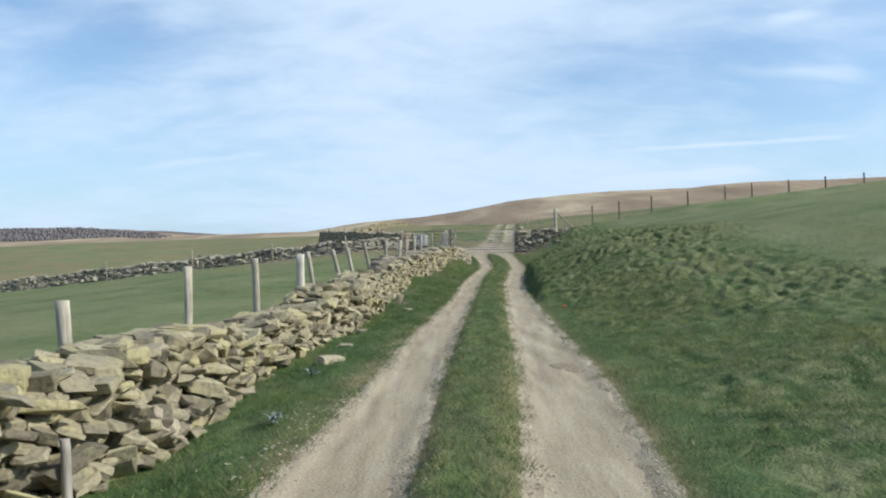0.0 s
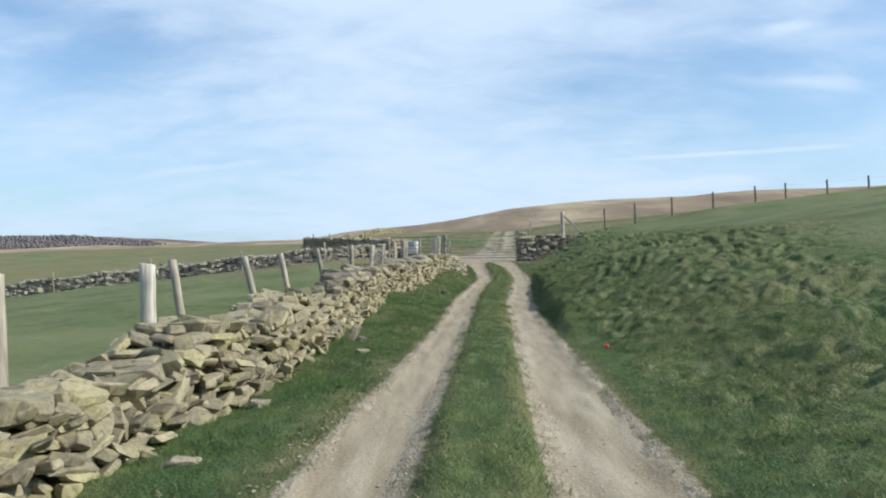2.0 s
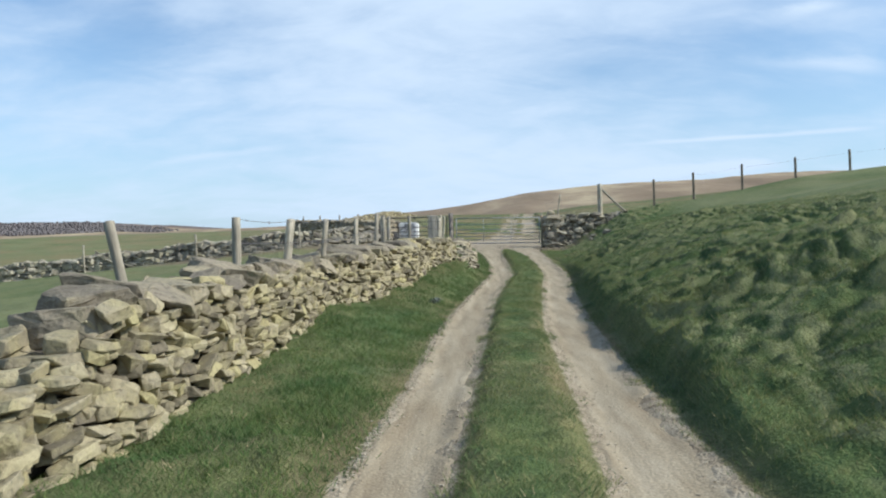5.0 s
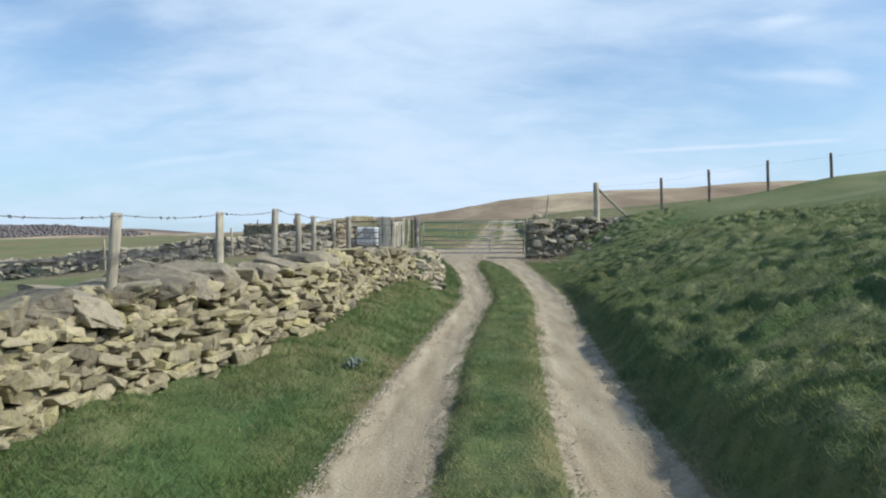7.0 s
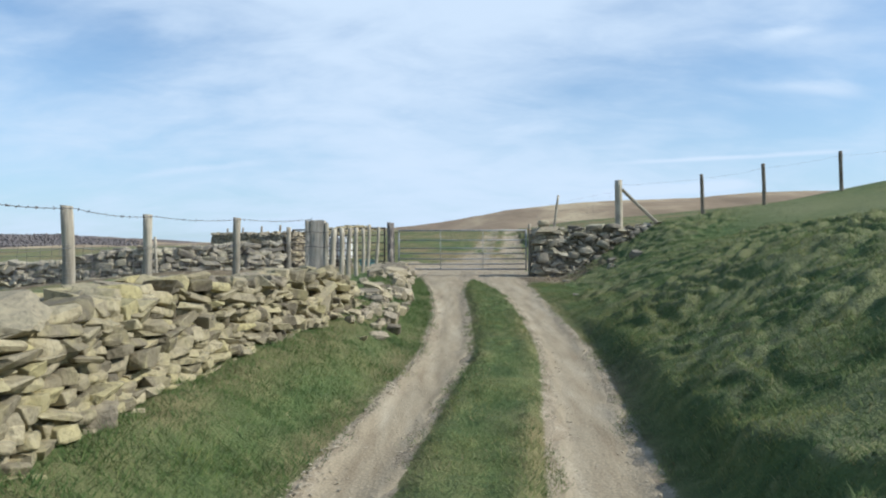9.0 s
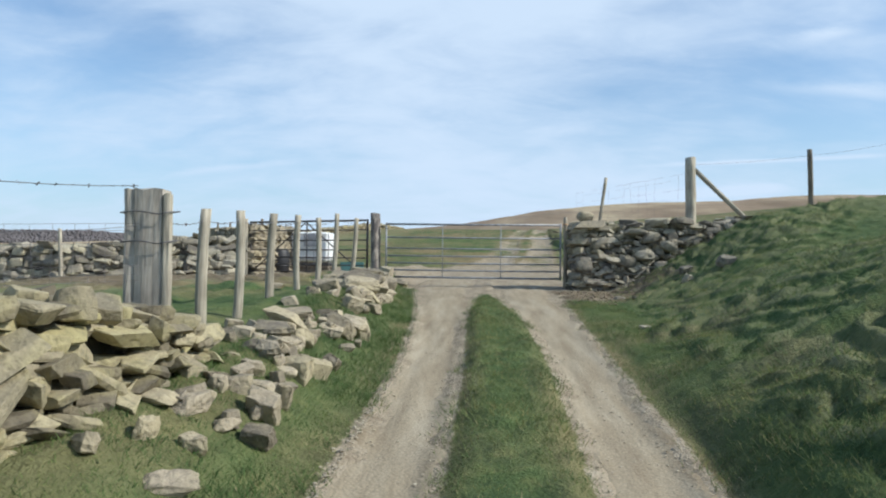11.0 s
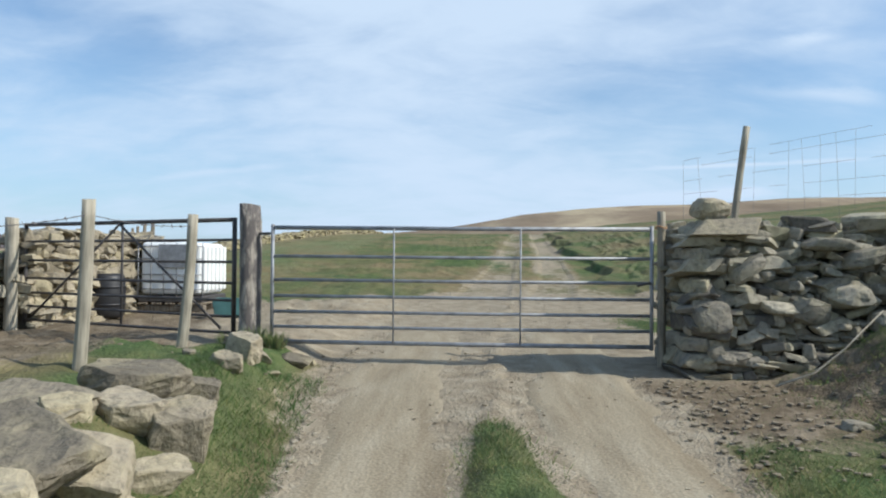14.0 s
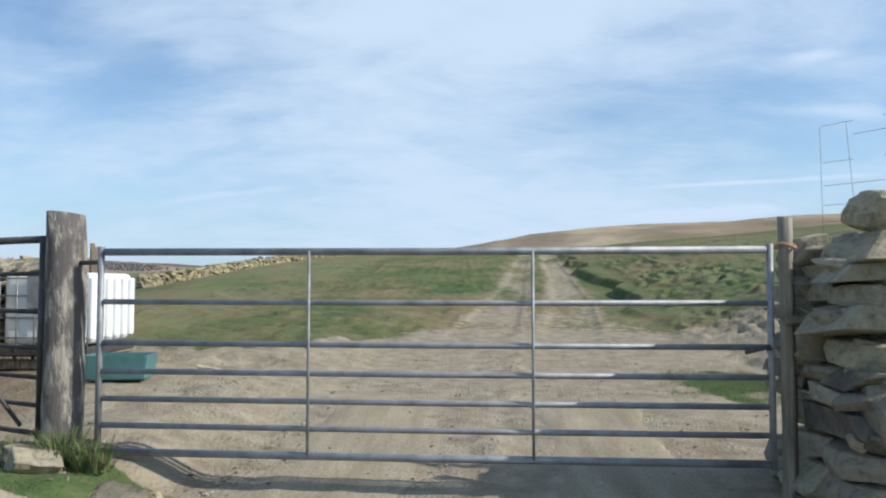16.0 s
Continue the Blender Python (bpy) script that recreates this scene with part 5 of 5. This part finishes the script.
def make_trough():
    gz = ground_z(-.12, 46.75)
    bm = bmesh.new()
    outer = [(-.29, -.17), (.29, -.17), (.29, .17), (-.29, .17)]
    rings = []
    for z, k in ((0, .88), (.22, 1.0), (.22, .9), (.05, .8)):
        rings.append([bm.verts.new((x * k, y * k, z)) for x, y in outer])
    for a, b in zip(rings[:-1], rings[1:]):
        for j in range(4):
            bm.faces.new((a[j], a[(j + 1) % 4], b[(j + 1) % 4], b[j]))
    bm.faces.new(rings[-1])
    bm.faces.new(rings[0][::-1])
    bmesh.ops.recalc_face_normals(bm, faces=bm.faces)
    bmesh.ops.bevel(bm, geom=bm.edges[:], offset=.01, segments=2, affect="EDGES")
    ob = new("feed_trough", bm_mesh("feed_trough", bm, TEAL))
    ob.matrix_world = pose(-.12, 46.75, gz, 0, 0, 6)
    tagged(ob, "low teal plastic feed trough on the earth beside the tank", "trough")


make_trough()

# ---- small things ----
bm = bmesh.new()
bmesh.ops.create_uvsphere(bm, u_segments=16, v_segments=10, radius=.037)
for v in bm.verts:
    v.co.z *= .8
    v.co *= 1 + .05 * math.sin(v.co.x * 90)
ball = new("red_float", bm_mesh("red_float", bm, RED, True))
ball.location = (2.81, 13.14, ground_z(2.81, 13.14) + .02)
tagged(ball, "small bright red plastic float lying on the grass bank", "float")


BOULDERS = [boulder_mesh("boulder", np.random.default_rng(60 + i), ROCK) for i in range(14)]
GREY_BOULDERS = [boulder_mesh("boulder", np.random.default_rng(60 + i), GREYSTONE) for i in range(14)]


def fallen(x, y, length, high, turn, tilt, sunk=.34, grey=False):
    fallen.count += 1
    i = fallen.count
    ob = new("boulder", (GREY_BOULDERS if grey else BOULDERS)[i % len(BOULDERS)])
    ob.matrix_world = pose(x, y, ground_z(x, y) + high * (.5 - sunk), tilt, tilt * .35, turn) @ Matrix.Diagonal((length * 1.02, length * .66, high * 1.08, 1))
    tagged(ob, "grey rock showing through the tussocky bank" if grey else "fallen angular sandstone block lying in the grass" if high > .17 else "flat fallen sandstone slab sunk in the grass", "boulder", "fallen stones beside the track")


fallen.count = 0
# the tumbled line of blocks from the wall's end to the gate
fallen(1.09, 35.12, 0.38, 0.14, -33, 10, .2); fallen(1.58, 34.60, 0.22, 0.15, 24, 16, .2); fallen(1.62, 34.96, 0.16, 0.16, -32, 32, .2); fallen(1.53, 33.28, 0.22, 0.22, -1, 24, .2)
fallen(1.58, 33.54, 0.13, 0.22, 18, 23, .2); fallen(1.60, 32.91, 0.19, 0.15, -8, 15, .2); fallen(1.40, 32.47, 0.16, 0.12, -5, 16, .2); fallen(1.47, 32.01, 0.21, 0.08, 19, 23, .2)
fallen(1.48, 34.32, 0.23, 0.17, -17, 17, .2); fallen(1.28, 33.85, 0.19, 0.13, 15, 11, .2); fallen(0.89, 34.54, 0.18, 0.12, -39, 23, .2); fallen(1.12, 35.46, 0.32, 0.18, -16, 11, .2)
fallen(1.11, 35.94, 0.29, 0.11, 31, 16, .2); fallen(1.33, 35.17, 0.20, 0.18, -2, 43, .2); fallen(1.28, 34.33, 0.22, 0.15, -37, 18, .2); fallen(0.91, 34.83, 0.18, 0.12, -10, 7, .2)
fallen(0.81, 35.23, 0.12, 0.05, 12, 22, .2); fallen(1.47, 36.21, 0.29, 0.25, -23, 38, .2); fallen(1.58, 36.55, 0.36, 0.36, -16, 42, .2); fallen(1.30, 36.10, 0.09, 0.12, 17, 26, .2)
fallen(1.25, 36.68, 0.19, 0.11, 26, 17, .2); fallen(1.60, 35.81, 0.14, 0.09, 14, 20, .2); fallen(1.66, 36.16, 0.07, 0.10, -5, 42, .2); fallen(1.36, 37.60, 0.29, 0.28, 30, 23, .2)
fallen(1.23, 39.27, 0.54, 0.26, 27, 13, .2); fallen(1.38, 38.95, 0.28, 0.25, -1, 24, .2); fallen(0.86, 38.59, 0.34, 0.17, 15, 11, .2); fallen(1.47, 39.80, 0.28, 0.18, 29, 10, .2)
fallen(1.42, 38.13, 0.15, 0.14, 4, 31, .2); fallen(1.26, 41.41, 0.24, 0.16, 9, 9, .2); fallen(1.10, 39.80, 0.66, 0.30, -25, 19, .2); fallen(1.30, 39.86, 0.50, 0.34, 20, 24, .2)
fallen(1.05, 41.06, 0.62, 0.22, 14, 12, .2); fallen(0.80, 40.52, 0.60, 0.15, -14, 16, .2); fallen(1.20, 40.60, 0.36, 0.20, 8, 20, .2); fallen(1.46, 40.28, 0.24, 0.17, 30, 20, .2); fallen(1.42, 40.66, 0.29, 0.27, 28, 30, .2); fallen(1.47, 39.40, 0.22, 0.16, 37, 17, .2); fallen(1.20, 42.15, 0.23, 0.15, 8, 23, .2)
fallen(1.16, 43.14, 0.17, 0.11, 22, 20, .2); fallen(1.22, 38.56, 0.18, 0.20, -35, 31, .2); fallen(1.20, 38.92, 0.28, 0.12, -33, 9, .2); fallen(0.79, 39.48, 0.33, 0.12, -22, 21, .2)
fallen(1.20, 42.55, 0.26, 0.21, -29, 11, .2); fallen(1.33, 43.64, 0.27, 0.10, 0, 21, .2); fallen(0.88, 43.75, 0.26, 0.12, 37, 18, .2); fallen(0.79, 42.54, 0.12, 0.04, -22, 15, .2)
fallen(1.33, 42.88, 0.12, 0.04, 16, 6, .2)
fallen(-2.24, 43.87, .31, .14, 0, 4); fallen(-.09, 39.47, .21, .11, 15, 8); fallen(.56, 40.42, .23, .12, 0, 5); fallen(.75, 43.88, .30, .14, 10, 8)
heap_rng = np.random.default_rng(47)
for cx, cy, sx, sy, n in ((1.15, 39.5, .25, .7, 34), (1.4, 38.8, .12, .4, 10), (1.3, 36.2, .22, .4, 14), (1.2, 35.2, .3, .4, 12), (1.35, 34.5, .2, .35, 9), (1.4, 33.6, .22, .5, 14), (1.2, 32.6, .12, .5, 7), (.95, 38.0, .25, .7, 8), (.9, 41.2, .2, .5, 5)):
    for _ in range(n):
        x, y = cx + sx * heap_rng.normal(0, .7), cy + sy * heap_rng.normal(0, .8)
        if x < float(rut(L0, y)) - .42:
            fallen(x, y, heap_rng.uniform(.09, .26), heap_rng.uniform(.05, .13), heap_rng.uniform(0, 180), heap_rng.normal(0, 16), heap_rng.uniform(.1, .3))
# odd stones on the yard and the verge
fallen(.62, 47.1, .26, .13, 20, 6); fallen(1.45, 43.8, .1, .06, 0, 0); fallen(-.50, 14.25, .16, .1, 20, 8)
fallen(-.35, 13.0, .16, .07, 20, 4); fallen(-.95, 6.9, .3, .1, 40, 6); fallen(-1.0, 8.3, .2, .08, 10, 5); fallen(-1.72, 3.5, .34, .36, 70, 52, .1); fallen(-1.92, 3.95, .26, .30, 40, 40, .1); fallen(-1.6, 5.35, .26, .10, 20, 6); fallen(-1.0, 10.3, .2, .12, 30, 8); fallen(-.62, 14.3, .17, .30, 80, 20, .1); fallen(.30, 27.3, .24, .16, 30, 12)
# rocks showing through the bank by the wall end
fallen(6.33, 40.93, .20, .20, 20, 25, .45, True); fallen(6.93, 40.82, .30, .22, -10, 20, .45, True); fallen(5.70, 41.73, .16, .09, 15, 5, .42, True); fallen(6.57, 41.83, .22, .14, 10, 15, .42, True)
fallen(5.42, 41.90, .20, .07, 0, 4, .42, True); fallen(4.97, 37.98, .18, .05, 10, 5, .42, True)

# a damp hollow in the rut
pud_v = [(0, 0, 0)] + [(k * .15 * math.cos(a) * (1 + .2 * math.sin(3 * a)), k * .36 * math.sin(a) * (1 + .15 * math.cos(2 * a)), z) for k, z in ((1, 0), (1.25, -.02)) for a in np.linspace(0, 2 * math.pi, 25)[:-1]]
pud_me = bpy.data.meshes.new("puddle")
pud_me.from_pydata(pud_v, [], [(0, 1 + j, 1 + (j + 1) % 24) for j in range(24)] + [(1 + j, 25 + j, 25 + (j + 1) % 24, 1 + (j + 1) % 24) for j in range(24)])
pud_me.materials.append(WETMUD)
puddle = new("puddle", pud_me)
puddle.location = (1.76, 6.45, ground_z(1.76, 6.45) + .014)
tagged(puddle, "shallow muddy puddle in the stony wheel rut", "puddle", kind="structure")

# a black drum between the pen wall and the tank
drum = empty("plastic_drum", pose(-1.98, 47.0, ground_z(-1.98, 47.0)), "black plastic drum standing by the pen wall", "drum")
barrel = part("barrel", tube_mesh("barrel", [(0, 0, 0), (0, 0, .06), (0, 0, .3), (0, 0, .54), (0, 0, .6)], [.2, .23, .24, .23, .2], DRUM, 20), drum)
for z in (.18, .42):
    part("hoop", tube_mesh("hoop", [(0, 0, z - .015), (0, 0, z + .015)], .246, DRUM, 20), barrel)

# a pale dead branch at the foot of the wall end
branch_pts = [(5.40, 43.05, ground_z(5.4, 43.05) + .03), (5.75, 43.12, ground_z(5.75, 43.12) + .10), (6.0, 43.14, ground_z(6.0, 43.14) + .16), (6.35, 43.2, ground_z(6.35, 43.2) + .22)]
tagged(new("dead_branch", tube_mesh("dead_branch", branch_pts, [.010, .009, .008, .005], WOOD, 7)), "pale dead branch lying at the foot of the wall", "branch")

# orange twine round the slim gate post
twine = [(4.72 + .05 * math.cos(a), 43.95 + .05 * math.sin(a), 2.14 + .012 * math.sin(2 * a)) for a in np.linspace(0, 2 * math.pi, 15)]
tagged(new("baler_twine", tube_mesh("baler_twine", twine, .007, TWINE, 5)), "frayed orange baler twine tied round the slim gate post", "twine")

# ---- grass ----
def blades(name, xs, ys, zs, size, seed, mat, label, count, spread):
    rng = np.random.default_rng(seed)
    n = len(xs)
    bx = np.repeat(xs, count) + rng.normal(0, spread, n * count)
    by = np.repeat(ys, count) + rng.normal(0, spread, n * count)
    bz = height(bx, by) - .01
    s = np.repeat(size, count) * rng.uniform(.55, 1.3, n * count)
    a = rng.uniform(0, 2 * math.pi, n * count)
    lean = rng.uniform(.5, 1.4, n * count) * s
    la = rng.uniform(0, 2 * math.pi, n * count)
    w = .0020 + s * .026
    p0 = np.stack([bx - np.cos(a) * w, by - np.sin(a) * w, bz], -1)
    p1 = np.stack([bx + np.cos(a) * w, by + np.sin(a) * w, bz], -1)
    p2 = np.stack([bx + np.cos(la) * lean, by + np.sin(la) * lean, bz + s], -1)
    V = np.stack([p0, p1, p2], 1).reshape(-1, 3)
    F = np.arange(len(V)).reshape(-1, 3)
    tagged(new(name, net(name, V, F, mat, False)), label, "grass", kind="stuff")


def scatter(seed, n, x0, x1, y0, y1, keep):
    rng = np.random.default_rng(seed)
    x, y = rng.uniform(x0, x1, n), rng.uniform(y0, y1, n)
    ok = keep(x, y, rng.random(n))
    return x[ok], y[ok]


def off_ruts(x, y):
    e0, e1, e2, e3 = (rut(e, y) for e in (L0, L1, R0, R1))
    j = (vnoise(x * 3, y * 3, 41) - .5) * .22
    return ~(((x > e0 + j - .02) & (x < e1 + j + .02)) | ((x > e2 + j - .02) & (x < e3 + j + .02)))


def worn(x, y):
    return (strip_end(x, y) < .5) & ((y > 40.6 + vnoise(x * 3, y * 3, 42) * 1.6) & (x > 1.75) & (x < 5.2)) | ((y > 43.2) & (y < 52))


gx, gy = scatter(1, 190000, -2.2, 5.2, .8, 43.5, lambda x, y, r: off_ruts(x, y) & ~worn(x, y) & (x > wall_face(y) - .1) & (r < .4 + .6 * vnoise(x * 2, y * 2, 43)))
px, py = scatter(4, 2600, 4.9, 6.7, 46.4, 48.6, lambda x, y, r: r < strip_end(x, y) * .8)
gx, gy = np.concatenate([gx, px]), np.concatenate([gy, py])
size = .022 + .036 * vnoise(gx * 1.7, gy * 1.7, 47)
strip = gx > rut(L0, gy)
blades("short_grass", gx[strip], gy[strip], None, size[strip] * 1.05, 11, BLADE, "short grazed green grass on the middle strip and the far edge", 6, .045)
blades("verge_grass", gx[~strip], gy[~strip], None, size[~strip] * 1.3, 14, LUSH, "lush dark green grass on the verge below the wall", 6, .045)
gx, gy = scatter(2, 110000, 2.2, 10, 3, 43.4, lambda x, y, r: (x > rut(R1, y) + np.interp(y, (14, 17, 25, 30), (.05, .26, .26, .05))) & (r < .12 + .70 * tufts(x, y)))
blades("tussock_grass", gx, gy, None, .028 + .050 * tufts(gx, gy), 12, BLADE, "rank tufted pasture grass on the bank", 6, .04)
gx, gy = scatter(3, 9500, -2.2, 6.5, .8, 44, lambda x, y, r: off_ruts(x, y) & ((x < rut(R1, y) + .35) | (y > 37) | (y < 12)) & (x > wall_face(y) - .1) & (r < .7 * smooth(.45, .8, vnoise(x * 1.2, y * 1.2, 46)) + .08))
blades("dry_grass", gx, gy, None, np.full(len(gx), .05), 13, STRAW, "withered straw-coloured grass among the green", 3, .04)


def tuft(x, y, n, tall, wide, seed):
    rng = np.random.default_rng(seed)
    V, F = [], []
    for _ in range(n):
        a, r = rng.uniform(0, 6.28), wide * math.sqrt(rng.random())
        bx, by = math.cos(a) * r, math.sin(a) * r
        h, out = tall * rng.uniform(.5, 1.1), rng.uniform(.3, 1.0) * tall * .7
        w_ = .004
        k = len(V)
        px, py = -math.sin(a) * w_, math.cos(a) * w_
        V += [(bx - px, by - py, 0), (bx + px, by + py, 0), (bx + math.cos(a) * out * .4 + px * .7, by + math.sin(a) * out * .4 + py * .7, h * .65), (bx + math.cos(a) * out * .4 - px * .7, by + math.sin(a) * out * .4 - py * .7, h * .65), (bx + math.cos(a) * out, by + math.sin(a) * out, h)]
        F += [(k, k + 1, k + 2), (k, k + 2, k + 3), (k + 3, k + 2, k + 4)]
    ob = new("grass_tuft", net("grass_tuft", V, F, BLADE, False))
    ob.location = (x, y, ground_z(x, y) - .01)
    tagged(ob, "rank tuft of long dark grass by the gate post", "grass tuft", "grass tufts by the gate")


tuft(.92, 43.92, 260, .20, .12, 1)
tuft(1.12, 43.86, 160, .15, .10, 2)
tuft(.62, 44.0, 120, .14, .10, 3)

# low thistle rosettes on the verge
def make_thistle(x, y, size, seed):
    rng = np.random.default_rng(seed)
    V, F = [], []
    for _ in range(16):
        a, tip = rng.uniform(0, 6.28), size * rng.uniform(.6, 1.1)
        rise = size * rng.uniform(.25, .8)
        k = len(V)
        n = 7
        for i in range(n):
            f = i / (n - 1)
            w_ = size * .16 * math.sin(math.pi * min(1, f * .95 + .05)) * (1.0 if i % 2 else .5)
            cx, cy, cz = math.cos(a) * tip * f, math.sin(a) * tip * f, rise * math.sin(f * 2.2)
            V += [(cx - math.sin(a) * w_, cy + math.cos(a) * w_, cz + w_ * .4), (cx + math.sin(a) * w_, cy - math.cos(a) * w_, cz + w_ * .4)]
        F += [(k + 2 * i, k + 2 * i + 1, k + 2 * i + 3, k + 2 * i + 2) for i in range(n - 1)]
    ob = new("thistle", net("thistle", V, F, THISTLE, False))
    ob.location = (x, y, ground_z(x, y))
    tagged(ob, "low grey-green thistle rosette in the verge grass", "thistle", "thistles on the verge")


for i, (x, y, r) in enumerate(((0.72, 24.70, 0.13), (-1.02, 5.98, 0.12), (-0.93, 3.91, 0.11), (0.68, 24.60, 0.10))):
    make_thistle(x, y, r, 500 + i)

# ---- far wood ----
def make_wood():
    """Bare woodland on the far left hill: many upright, fraying crowns."""
    rng = np.random.default_rng(90)
    n = 6500
    x, y = rng.uniform(-520, -180, n), rng.uniform(440, 640, n)
    keep = x < -178 - (y - 440) * .38 + rng.normal(0, 8, n)
    x, y = x[keep], y[keep]
    z = height(x, y)
    kinds = [mesh_arrays(STONES[i]) for i in range(8)]
    V, F, k = [], [], 0
    for i in range(len(x)):
        v, f = kinds[i % 8]
        w_, h = rng.uniform(1.5, 3.2), rng.uniform(2.0, 4.0) * float(np.interp(x[i], (-300, -180), (1, .55)))
        V.append(v * (w_, w_, h) * np.where(v[:, 2:] > 0, .7, 1.0) + (x[i], y[i], z[i] + h * .2))
        F.append(f + k)
        k += len(v)
    tagged(new("far_wood", net("far_wood", np.concatenate(V), np.concatenate(F), TWIGS, False)), "dark leafless woodland on the distant hill", "woodland", kind="stuff")


make_wood()

# ---- loose gravel ----
def pebbles(name, seed, n, pick, size, y0=1.0, y1=46.0, mat=None, label="small loose stones thrown to the edges of the ruts"):
    rng = np.random.default_rng(seed)
    y = rng.uniform(y0, y1, n)
    x = pick(rng, y)
    kinds = [mesh_arrays(STONES[i]) for i in range(6)]
    z = height(x, y) + .012
    V, F, k = [], [], 0
    for i in range(n):
        v, f = kinds[i % 6]
        a = rng.uniform(0, 6.28)
        l = size * rng.uniform(.4, 1.5)
        c, d = math.cos(a) * l, math.sin(a) * l
        V.append(np.stack([v[:, 0] * c - v[:, 1] * d * .8 + x[i], v[:, 0] * d + v[:, 1] * c * .8 + y[i], v[:, 2] * l * .3 + z[i]], -1))
        F.append(f + k)
        k += len(v)
    tagged(new(name, net(name, np.concatenate(V), np.concatenate(F), mat or PEBBLE, False)), label, "gravel", kind="stuff")


def edge_pick(rng, y):
    which = rng.integers(0, 4, len(y))
    out = np.zeros(len(y))
    for i, (e, sg) in enumerate(((L0, 1), (L1, -1), (R0, 1), (R1, -1))):
        out = np.where(which == i, rut(e, y) + sg * np.abs(rng.normal(.02, .1, len(y))), out)
    return out


pebbles("loose_gravel", 71, 3600, edge_pick, .016)
pebbles("loose_gravel", 73, 3000, lambda rng, y: rut(L0, y) + .04 - np.abs(rng.normal(0, .15, len(y))) * np.interp(y, (0, 8, 14, 46), (1.4, 1.0, .3, .2)), .018)
pebbles("loose_gravel", 72, 1300, lambda rng, y: np.where(rng.random(len(y)) < .5, rut(L0, y) + rng.random(len(y)) * (rut(L1, y) - rut(L0, y)), rut(R0, y) + rng.random(len(y)) * (rut(R1, y) - rut(R0, y))), .014)
pebbles("earth_clods", 74, 620, lambda rng, y: rng.uniform(-1.5, 6.2, len(y)), .024, 41.6, 52.0, CLOD, "dry brown clods and grit trodden into the yard")
pebbles("earth_clods", 75, 320, lambda rng, y: 4.35 + np.abs(rng.normal(0, .75, len(y))), .042, 40.8, 43.3, CLOD, "dry brown clods and grit trodden into the yard")
